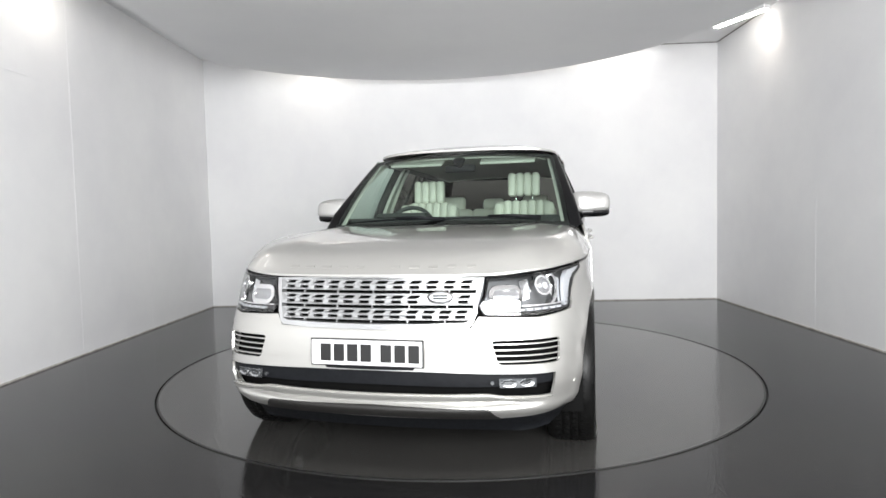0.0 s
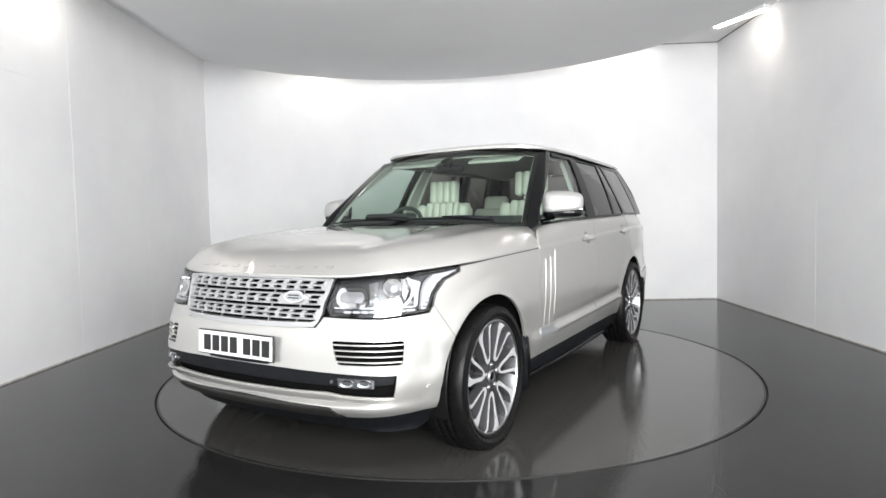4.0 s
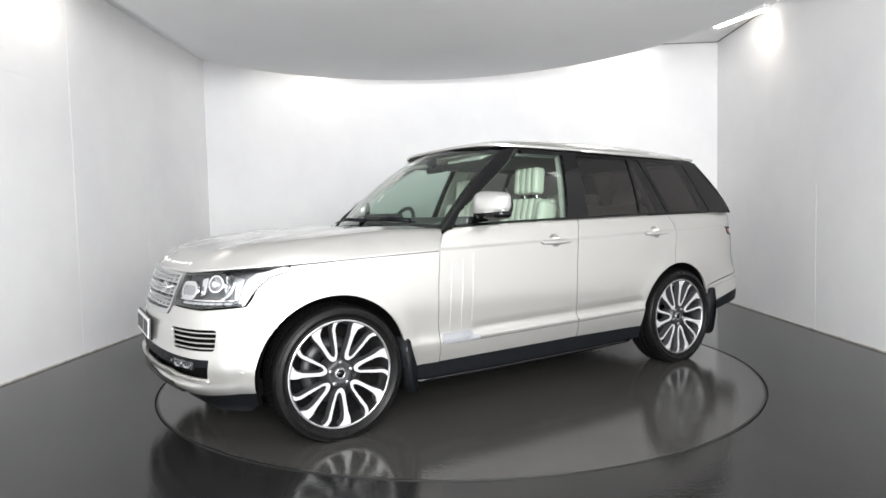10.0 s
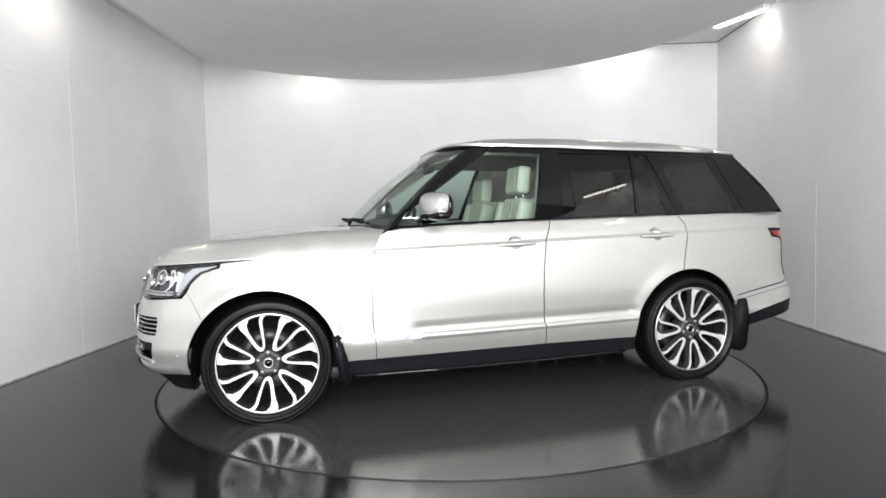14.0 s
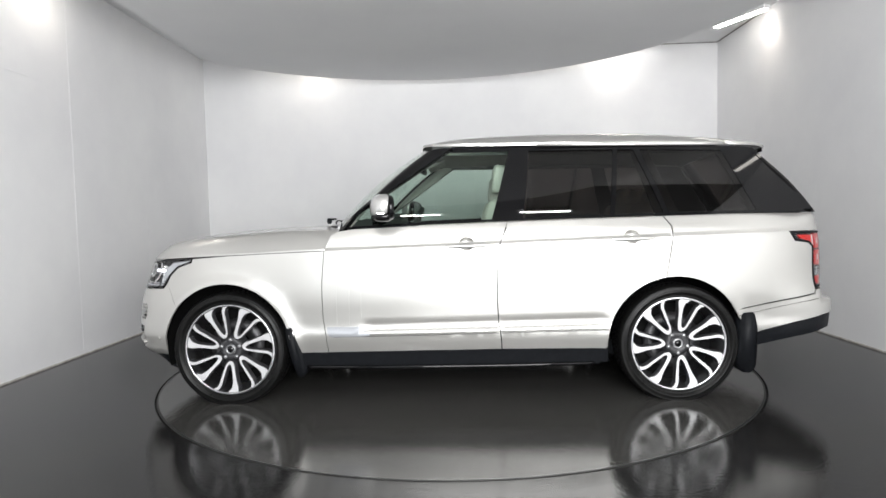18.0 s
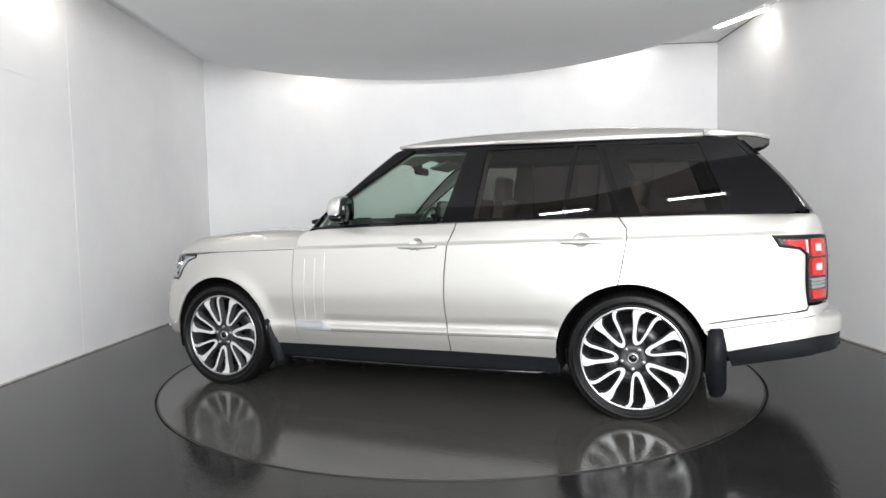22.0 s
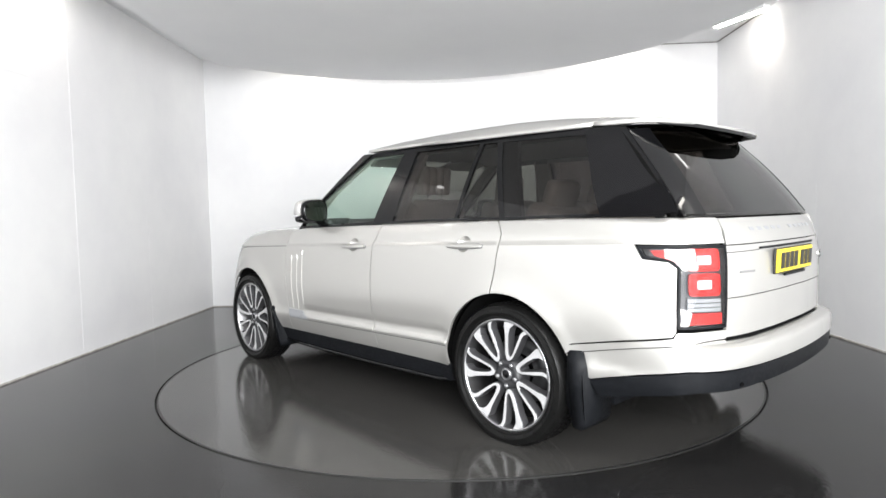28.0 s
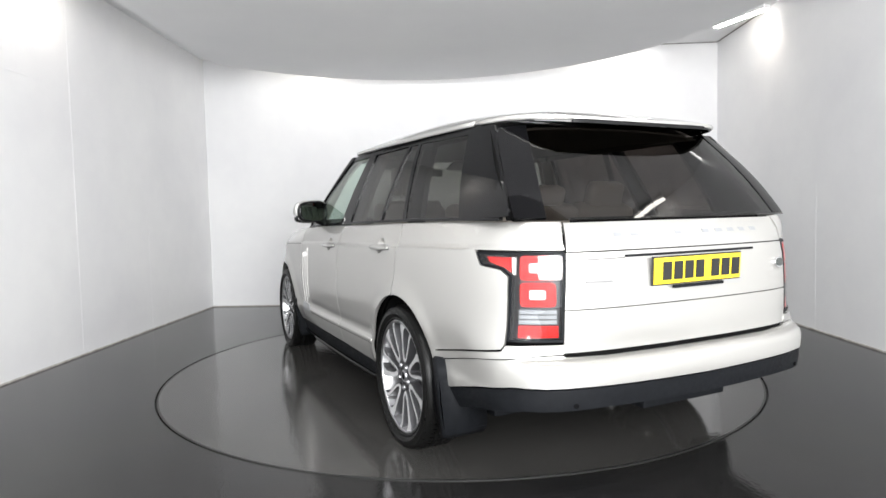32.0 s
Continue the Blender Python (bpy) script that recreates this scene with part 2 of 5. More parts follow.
studio()
turntable = tagged(finish(lathe([(0.001, -.03), (DISC_R, -.03), (DISC_R, -.004), (DISC_R - .004, 0), (0.001, 0)], 128, "z"), "turntable", DISC, smooth=False),
                   "round dark grey glossy turntable set flush in the floor", "turntable")
for x, y, a in SLOT_LIGHTS:
    bar = tagged(finish(box((0, 0, .012), (.70, .09, .05), None, .006), "slot_light", FIT, smooth=False), "slim white batten light in the ceiling slot", "light", "slot lights")
    bar.matrix_world = pose(x, y, 3.40, 0, 0, a)
    part("diffuser", box((0, 0, -.020), (.68, .07, .014), None, .004), LAMP, bar, "glowing diffuser")
for x in (-.75, 1.0):
    fitting = tagged(finish(box((0, 0, 0), (.76, .10, .04), None, .006), "ceiling_light", FIT, smooth=False), "slim white ceiling light over the entrance", "light", "entrance lights")
    fitting.matrix_world = pose(x, -4.0, 3.418)
    part("lamp_slot", box((0, 0, -.021), (.71, .06, .004), None, .001), LAMP, fitting, "glowing lamp slot")
part("edge_ring", lathe([(DISC_R - .012, -.006), (DISC_R - .012, .0015), (DISC_R - .001, .0015), (DISC_R, -.006)], 128, "z", True), EDGE, turntable, "dark steel edge ring")


# ---------------------------------------------------------------- surfaces of the car
from mathutils.geometry import delaunay_2d_cdt


# ---------- lower body: a band round the plan outline; u = metres from the nose, z = height
PLAN = [(2.355, 0), (2.34, .22), (2.29, .47), (2.188, .700), (2.03, .852), (1.82, .930), (1.46, .957), (.9, .968), (0, .975),
        (-1, .97), (-1.5, .962), (-2.0, .93), (-2.28, .875), (-2.44, .77), (-2.51, .6), (-2.555, .3), (-2.565, 0)]


def catmull(pts, n=24):
    out = []
    q = [(pts[0][0], -pts[1][1])] + pts + [(pts[-1][0], -pts[-2][1])]
    for i in range(1, len(q) - 2):
        p0, p1, p2, p3 = q[i - 1:i + 3]
        for k in range(n):
            t = k / n
            out.append(tuple(.5 * (2 * b + (c - a) * t + (2 * a - 5 * b + 4 * c - d) * t * t + (3 * b - a - 3 * c + d) * t ** 3)
                             for a, b, c, d in zip(p0, p1, p2, p3)))
    return out + [pts[-1]]


CURVE = catmull(PLAN)
ARC = [0.0]
for a, b in zip(CURVE, CURVE[1:]):
    ARC.append(ARC[-1] + math.hypot(b[0] - a[0], b[1] - a[1]))
# the nose is counted so that the front wheel stands at 1.50
NOSE = next(s for s, p in zip(ARC, CURVE) if p[0] <= 1.462)
ARC = [s * 1.5013 / NOSE if s < NOSE else s + 1.5013 - NOSE for s in ARC]
ULEN = ARC[-1]


def lerp_table(tab, v):
    if v <= tab[0][0]:
        return tab[0][1]
    for (a, fa), (b, fb) in zip(tab, tab[1:]):
        if v <= b:
            s = (v - a) / (b - a)
            return fa + (fb - fa) * s
    return tab[-1][1]


def smooth_table(tab, v):
    """A smooth curve through the rows of the table (Catmull-Rom on uneven steps)."""
    if v <= tab[0][0]:
        return tab[0][1]
    if v >= tab[-1][0]:
        return tab[-1][1]
    n = len(tab)
    for i in range(n - 1):
        if v <= tab[i + 1][0]:
            break
    x0, y0 = tab[i]
    x1, y1 = tab[i + 1]
    m = lambda j: (tab[min(j + 1, n - 1)][1] - tab[max(j - 1, 0)][1]) / (tab[min(j + 1, n - 1)][0] - tab[max(j - 1, 0)][0])
    h = x1 - x0
    t = (v - x0) / h
    return ((2 * t ** 3 - 3 * t * t + 1) * y0 + (t ** 3 - 2 * t * t + t) * h * m(i) + (-2 * t ** 3 + 3 * t * t) * y1 + (t ** 3 - t * t) * h * m(i + 1))


def ease(a, b, v):
    t = min(1, max(0, (v - a) / (b - a)))
    return t * t * (3 - 2 * t)


FRONT = [(.2, -.16), (.3, -.06), (.34, -.018), (.38, -.010), (.46, .005), (.55, 0), (.66, -.012), (.75, -.04), (.85, -.07), (.95, -.11), (1.0, -.15), (1.05, -.22)]
SIDE = [(.2, -.075), (.3, -.05), (.40, -.016), (.455, -.006), (.50, -.010), (.56, -.006), (.68, .005), (.8, .006), (.95, .001), (1.03, -.004), (1.1, -.018), (1.17, -.05), (1.22, -.075)]
REAR = [(.2, -.2), (.28, -.06), (.36, .025), (.42, .058), (.56, .070), (.60, .067), (.618, .05), (.628, .002), (.64, .0), (.66, .0), (.75, .004), (.95, .0), (1.05, -.012), (1.12, -.04), (1.18, -.09), (1.22, -.13)]


# over the rear corner of the flank the bumper runs into the quarter panel without a shelf
REAR_SIDE = [(.2, -.2), (.28, -.06), (.36, .025), (.42, .058), (.56, .066), (.62, .058), (.66, .045), (.70, .028), (.76, .010), (.85, .002), (.95, .0), (1.05, -.012), (1.12, -.04), (1.18, -.09), (1.22, -.13)]


# the nose and the tail are flatter in plan than the curve: shift along the car by distance from the middle
NOSE_FLAT = [(0, -.045), (.2, -.042), (.45, -.024), (.65, .002), (.78, .026), (.86, .03), (.93, .0)]
TAIL_FLAT = [(0, .016), (.3, .013), (.5, .003), (.62, 0), (.7, .004), (.78, .012), (.88, 0)]


def plan(u):
    """Point and outward normal of the plan outline at u, for the left half; u past either end runs on to the other half."""
    flip = 1
    if u < 0:
        u, flip = -u, -1
    if u > ULEN:
        u, flip = 2 * ULEN - u, -1
    lo, hi = 0, len(ARC) - 1
    while hi - lo > 1:
        mid = (lo + hi) // 2
        if ARC[mid] <= u:
            lo = mid
        else:
            hi = mid
    s = (u - ARC[lo]) / (ARC[hi] - ARC[lo])
    def tan(i):
        a, b = CURVE[max(i - 1, 0)], CURVE[min(i + 1, len(CURVE) - 1)]
        if i == 0: a = (CURVE[1][0], -CURVE[1][1])
        if i == len(CURVE) - 1: b = (CURVE[-2][0], -CURVE[-2][1])
        l = math.hypot(b[0] - a[0], b[1] - a[1])
        return (b[0] - a[0]) / l, (b[1] - a[1]) / l
    t0, t1 = tan(lo), tan(hi)
    tx, ty = t0[0] + (t1[0] - t0[0]) * s, t0[1] + (t1[1] - t0[1]) * s
    l = math.hypot(tx, ty)
    tx, ty = tx / l, ty / l
    x = CURVE[lo][0] + (CURVE[hi][0] - CURVE[lo][0]) * s
    y = CURVE[lo][1] + (CURVE[hi][1] - CURVE[lo][1]) * s
    x += lerp_table(NOSE_FLAT, y) * ease(1.72, 2.02, x) + lerp_table(TAIL_FLAT, y) * ease(-2.15, -2.4, x)
    return x, y * flip, ty, -tx * flip


DENT = [(.44, 0), (.456, .003), (.468, .002), (.478, -.005), (.492, -.008), (.515, -.009), (.532, -.005), (.56, -.001), (.9, -.0006), (.99, 0)]


def dent(u, z):
    """The pressed panel of the doors: a hollow over the lower moulding that fades out towards the wheel arches."""
    if not 2.36 < u < 4.05 or z < .43:
        return 0.0
    return ease(2.362, 2.445, u) * (1 - ease(3.94, 4.02, u)) * smooth_table(DENT, z - .013 * (u - 2.4))


def shell(u, z, out=0.0):
    x, y, nx, ny = plan(u)
    uu = abs(u) if u <= ULEN else 2 * ULEN - u
    wf, wr = 1 - ease(.7, 1.5, uu), ease(ULEN - 1.25, ULEN - .75, uu)
    ws = max(0.0, 1 - wf - wr)
    arch = sum(math.exp(-((math.hypot(uu - a, z - b) - .425) / .06) ** 2) for a, b in ((1.485, .372), (4.405, .368)))
    out += ws * (.003 - .011 * ease(-.014, .014, z - 1.014 - .0227 * (uu - 2.32))) * ease(1.2, 1.9, uu) + (.019 if uu < 3 else .011) * arch * min(1, ws + .5) + dent(uu, z) - .024 * math.exp(-((z - .380) / .0125) ** 2) * (1 - ease(.62, .86, uu)) + .055 * math.exp(-((uu - 5.42) / .17) ** 2) * ease(1.06, 1.19, z)
    d = wf * smooth_table(FRONT, z) + wr * (smooth_table(REAR_SIDE, z) + (smooth_table(REAR, z) - smooth_table(REAR_SIDE, z)) * ease(5.33, 5.52, uu)) + (1 - wf - wr) * smooth_table(SIDE, z) + out
    return x + nx * d, y + ny * d, z


# ---------- glasshouse side: y from x and z
BELT_Y = [(-2.6, .80), (-2.2, .865), (-1.6, .905), (-.8, .925), (0, .925), (.6, .915), (1.0, .895)]


def house(x, z, out=0.0):
    h = z - 1.17
    return x, smooth_table(BELT_Y, x) - .30 * h - .22 * h * h + out, z


# ---------------------------------------------------------------- panels on those surfaces
FLIP = {}
def inset_poly(pts, d):
    """The outline moved inwards by d."""
    n = len(pts)
    area = sum(pts[i][0] * pts[(i + 1) % n][1] - pts[(i + 1) % n][0] * pts[i][1] for i in range(n))
    if area < 0:
        pts = pts[::-1]
    out = []
    for i in range(n):
        a, b, c = Vector(pts[i - 1]), Vector(pts[i]), Vector(pts[(i + 1) % n])
        e1, e2 = (b - a).normalized(), (c - b).normalized()
        n1, n2 = Vector((-e1.y, e1.x)), Vector((-e2.y, e2.x))
        k = (n1 + n2)
        k = k / max(.35, k.length_squared / 2) if k.length > 1e-6 else n1
        out.append(b + k * d)
    return out


def round_poly(pts, r, seg=4):
    """Corners rounded with radius about r."""
    n, out = len(pts), []
    for i in range(n):
        a, b, c = Vector(pts[i - 1]), Vector(pts[i]), Vector(pts[(i + 1) % n])
        ra, rc = min(r, (a - b).length * .45), min(r, (c - b).length * .45)
        p, q = b + (a - b).normalized() * ra, b + (c - b).normalized() * rc
        for k in range(seg + 1):
            t = k / seg
            out.append(tuple(p * (1 - t) ** 2 + b * 2 * t * (1 - t) + q * t * t))
    return out


def inside(p, poly):
    x, y, c = p[0], p[1], False
    for i in range(len(poly)):
        (x1, y1), (x2, y2) = poly[i - 1], poly[i]
        if (y1 > y) != (y2 > y) and x < (x2 - x1) * (y - y1) / (y2 - y1) + x1:
            c = not c
    return c


def dense_loop(poly, step):
    out = []
    for a, b in zip(poly, poly[1:] + poly[:1]):
        k = max(1, int(math.ceil(math.dist(a, b) / step)))
        out += [(a[0] + (b[0] - a[0]) * i / k, a[1] + (b[1] - a[1]) * i / k) for i in range(k)]
    return out


def panel(name, outline, surf, mat, parent, label="", out=0.0, thick=.014, gap=.0035, step=.06, mirror=False, bulge=None, holes=(), lines=()):
    """A sheet with thickness: the outline lies in the two coordinates of surf, which maps them and an offset to space."""
    rim = [p for i, p in enumerate(outline) if math.dist(p, outline[i - 1]) > .009] if gap else outline
    loops = [dense_loop([tuple(p) for p in inset_poly([tuple(p) for p in rim], gap)], step)]
    loops += [dense_loop([tuple(p) for p in h], step) for h in holes]
    dense = loops[0]

    def within(p):
        return inside(p, dense) and not any(inside(p, h) for h in loops[1:])

    edge = [p for q in loops for p in q]
    extra, ties = [], []
    for q in lines:
        last = None
        for p in q:
            if within(p) and min(math.dist(p, e) for e in edge) > .004:
                extra.append(p)
                if last is not None:
                    ties.append((len(edge) + last, len(edge) + len(extra) - 1))
                last = len(extra) - 1
            else:
                last = None
    pts = [Vector(p) for p in edge + extra]
    lo = [min(p[i] for p in dense) for i in (0, 1)]
    hi = [max(p[i] for p in dense) for i in (0, 1)]
    nx, ny = int((hi[0] - lo[0]) / step) + 1, int((hi[1] - lo[1]) / step) + 1
    for i in range(nx + 1):
        for j in range(ny + 1):
            p = (lo[0] + (i + .5 + .13 * math.sin(7 * j + 3 * i)) * (hi[0] - lo[0]) / (nx + 1), lo[1] + (j + .5 + .13 * math.sin(5 * i + 2 * j)) * (hi[1] - lo[1]) / (ny + 1))
            if within(p) and min(math.hypot(p[0] - q[0], p[1] - q[1]) for q in edge + extra) > step * .45:
                pts.append(Vector(p))
    cons, base = [], 0
    for q in loops:
        cons += [(base + i, base + (i + 1) % len(q)) for i in range(len(q))]
        base += len(q)
    cons += ties
    vs, _, fs = delaunay_2d_cdt(pts, cons, [], 0, 1e-5)[:3]
    fs = [f for f in fs if within(((vs[f[0]].x + vs[f[1]].x + vs[f[2]].x) / 3, (vs[f[0]].y + vs[f[1]].y + vs[f[2]].y) / 3))]
    sgn = -1 if mirror else 1

    def place(a, b, o):
        x, y, z = surf(a, b, out + o + (bulge(a, b) if bulge else 0))
        return Vector((x, y * sgn, z))

    bm = bmesh.new()
    nor, top = [], []
    for v in vs:
        p = place(v.x, v.y, 0)
        g = place(v.x, v.y, .004) - p
        du = place(v.x + .004, v.y, 0) - place(v.x - .004, v.y, 0)
        dv = place(v.x, v.y + .004, 0) - place(v.x, v.y - .004, 0)
        w = du.cross(dv).normalized()
        if w.dot(g) < 0:
            w.negate()
        top.append(bm.verts.new(p))
        nor.append(w)
    for f in fs:
        t = [top[i] for i in f]
        w = (t[1].co - t[0].co).cross(t[2].co - t[0].co)
        if w.dot(nor[f[0]]) < 0:
            t.reverse()
        bm.faces.new(t)
    for q in loops:
        n = len(q)
        rt = [bm.verts.new(place(v[0], v[1], 0)) for v in q]
        rb = [bm.verts.new(place(v[0], v[1], -thick)) for v in q]
        turn = sum(q[i - 1][0] * q[i][1] - q[i][0] * q[i - 1][1] for i in range(n)) * (1 if q is dense else -1) * sgn
        rn = []
        for i in range(n):
            w = (rt[(i + 1) % n].co - rt[i - 1].co).cross(rt[i].co - rb[i].co).normalized()
            rn.append(w if turn * FLIP.get(surf, 1) > 0 else -w)
        for i in range(n):
            j = (i + 1) % n
            k = [rt[i], rb[i], rb[j], rt[j]]
            if (k[1].co - k[0].co).cross(k[2].co - k[0].co).dot(rn[i]) < 0:
                k.reverse()
            bm.faces.new(k)
        nor += rn + rn
    me = bpy.data.meshes.new(name)
    bm.verts.index_update()
    bm.to_mesh(me)
    bm.free()
    me.materials.append(mat)
    me.shade_smooth()
    me.normals_split_custom_set_from_vertices([tuple(w) for w in nor])
    ob = new(name, me)
    ob.parent = parent
    if label:
        ob["label"] = label
    return ob


def both(name, outline, surf, mat, parent, label="", **kw):
    """The panel and its mirror image on the other side."""
    return [panel(name, outline, surf, mat, parent, label, mirror=m, **kw) for m in (False, True)]


def arc(cx, cz, r, a0, a1, n=18):
    return [(cx + r * math.cos(radians(a0 + (a1 - a0) * k / n)), cz + r * math.sin(radians(a0 + (a1 - a0) * k / n))) for k in range(n + 1)]


# ---------------------------------------------------------------- more surfaces of the car
BONNET_EDGE = [(0, .946), (.55, .944), (.65, .947), (1.28, .977), (1.74, .992), (2.19, 1.006)]
BONNET_TOP = [(.7, 1.152), (.95, 1.154), (1.1, 1.154), (1.5, 1.130), (1.8, 1.095), (2.0, 1.052), (2.12, 1.01), (2.2, .985), (2.3, .95)]
EDGE_PTS = [shell(u / 25, smooth_table(BONNET_EDGE, u / 25)) for u in range(0, 60)]


def bonnet(x, y, out=0.0):
    ay = abs(y)
    d2, ez = 9.0, 0
    for (ax, ay_, az), (bx, by, bz) in zip(EDGE_PTS, EDGE_PTS[1:]):
        t = max(0, min(1, ((x - ax) * (bx - ax) + (ay - ay_) * (by - ay_)) / ((bx - ax) ** 2 + (by - ay_) ** 2)))
        q = (ax + t * (bx - ax) - x) ** 2 + (ay_ + t * (by - ay_) - ay) ** 2
        if q < d2:
            d2, ez = q, az + t * (bz - az)
    d = math.sqrt(d2)
    r = .155
    k = 1 - (1 - min(1, d / r)) ** 2.6
    crown = .012 * math.exp(-((ay - .62) / .10) ** 2) * ease(2.15, 1.9, x) if x < 2.15 else 0
    top = smooth_table(BONNET_TOP, x) - .012 * (ay / .7) ** 2
    return x, y, ez + max(0, top - ez) * k + crown + out


ROOF_TOP = [(-2.45, 1.58), (-2.3, 1.632), (-2.18, 1.670), (-2.06, 1.702), (-1.67, 1.758), (-1.28, 1.790), (-.88, 1.798), (-.47, 1.797), (-.06, 1.776), (.18, 1.732), (.36, 1.684)]
ROOF_EDGE = [(-2.45, 1.575), (-2.2, 1.630), (-2.04, 1.650), (-1.74, 1.664), (-1.2, 1.674), (-.5, 1.684), (.1, 1.682), (.36, 1.65)]
ROOF_Y = [(-2.45, .63), (-2.2, .685), (-2.04, .705), (-1.7, .72), (-1.0, .742), (0, .742), (.3, .715)]


def roof(x, y, out=0.0):
    zc, ze, w = smooth_table(ROOF_TOP, x), smooth_table(ROOF_EDGE, x), smooth_table(ROOF_Y, x)
    s = min(1.15, abs(y) / w)
    return x, y, zc - (zc - ze) * (.35 * s * s + .65 * s ** 5) + out


def windscreen(s, v, out=0.0):
    """s across from -1 to 1, v from the cowl (0) to the roof (1)."""
    y = s * (.845 - .142 * v)
    x = .735 - .60 * v + (.155 - .100 * v + .04 * math.sin(math.pi * v)) * (1 - s * s)
    z = 1.115 + (1.652 - 1.115) * v + .066 * (1 - s * s) * v + .03 * math.sin(math.pi * v) + .018 * (1 - s * s) * (1 - v)
    return x + out * .75, y, z + out * .65


def rear_screen(s, v, out=0.0):
    y = s * (.826 + (.70 - .826) * v + .02 * math.sin(math.pi * v))
    q = 1 - abs(s) ** 4
    x = -2.375 + (-2.035 + 2.375) * v - (.085 - .02 * v) * q - .02 * math.sin(math.pi * v)
    z = 1.184 + (1.605 - 1.184) * v + .045 * (1 - s * s) * v
    return x - out * .8, y, z + out * .55


FLIP[shell], FLIP[house], FLIP[bonnet], FLIP[roof], FLIP[windscreen], FLIP[rear_screen] = -1, 1, -1, -1, -1, 1

# ---------------------------------------------------------------- the car
car = tagged(new("car"), "pearl white large luxury off-road estate car with dark rear glass", "car")

LAMP_F = [(.55, .936), (.9, .948), (1.255, .966), (1.25, .938), (1.14, .905), (1.08, .85), (1.03, .772), (.8, .758), (.53, .766), (.503, .81), (.53, .86)]
VENT = [(.545, .662), (.905, .657), (.89, .548), (.575, .556)]
BAND = [(.86, .505), (.6, .517), (.3, .527), (0, .531), (-.3, .527), (-.6, .517), (-.86, .505), (-.845, .405), (-.6, .418), (-.52, .43), (-.3, .427), (0, .427), (.3, .427), (.52, .43), (.6, .418), (.845, .405)]
ARCH_F, ARCH_R = (1.485, .372), (4.405, .368)
RA = .425


CREASE = [[(1.3 + .03 * k, 1.014 + .0227 * (1.3 + .03 * k - 2.32) + o) for k in range(135)] for o in (-.016, -.008, 0, .008, .016)]
PRESS = [[(2.33 + .045 * k, h + .013 * (-.07 + .045 * k)) for k in range(38)] for h in (.445, .456, .463, .470, .476, .484, .493, .505, .516, .523, .530, .538, .55, .565)]
PRESS += [[(u, .585 + .05 * k) for k in range(9)] for u in (2.368, 2.378, 2.390, 2.400)]
HANDLES = ((3.080, 1.020), (4.134, 1.043))


def cup_line(u, z):
    return [(u + .052 * math.cos(2 * math.pi * k / 20), z + .008 + .045 * math.sin(2 * math.pi * k / 20)) for k in range(20)]


def mirror_line(pts):
    return pts + [(-u, z) for u, z in pts[::-1]]


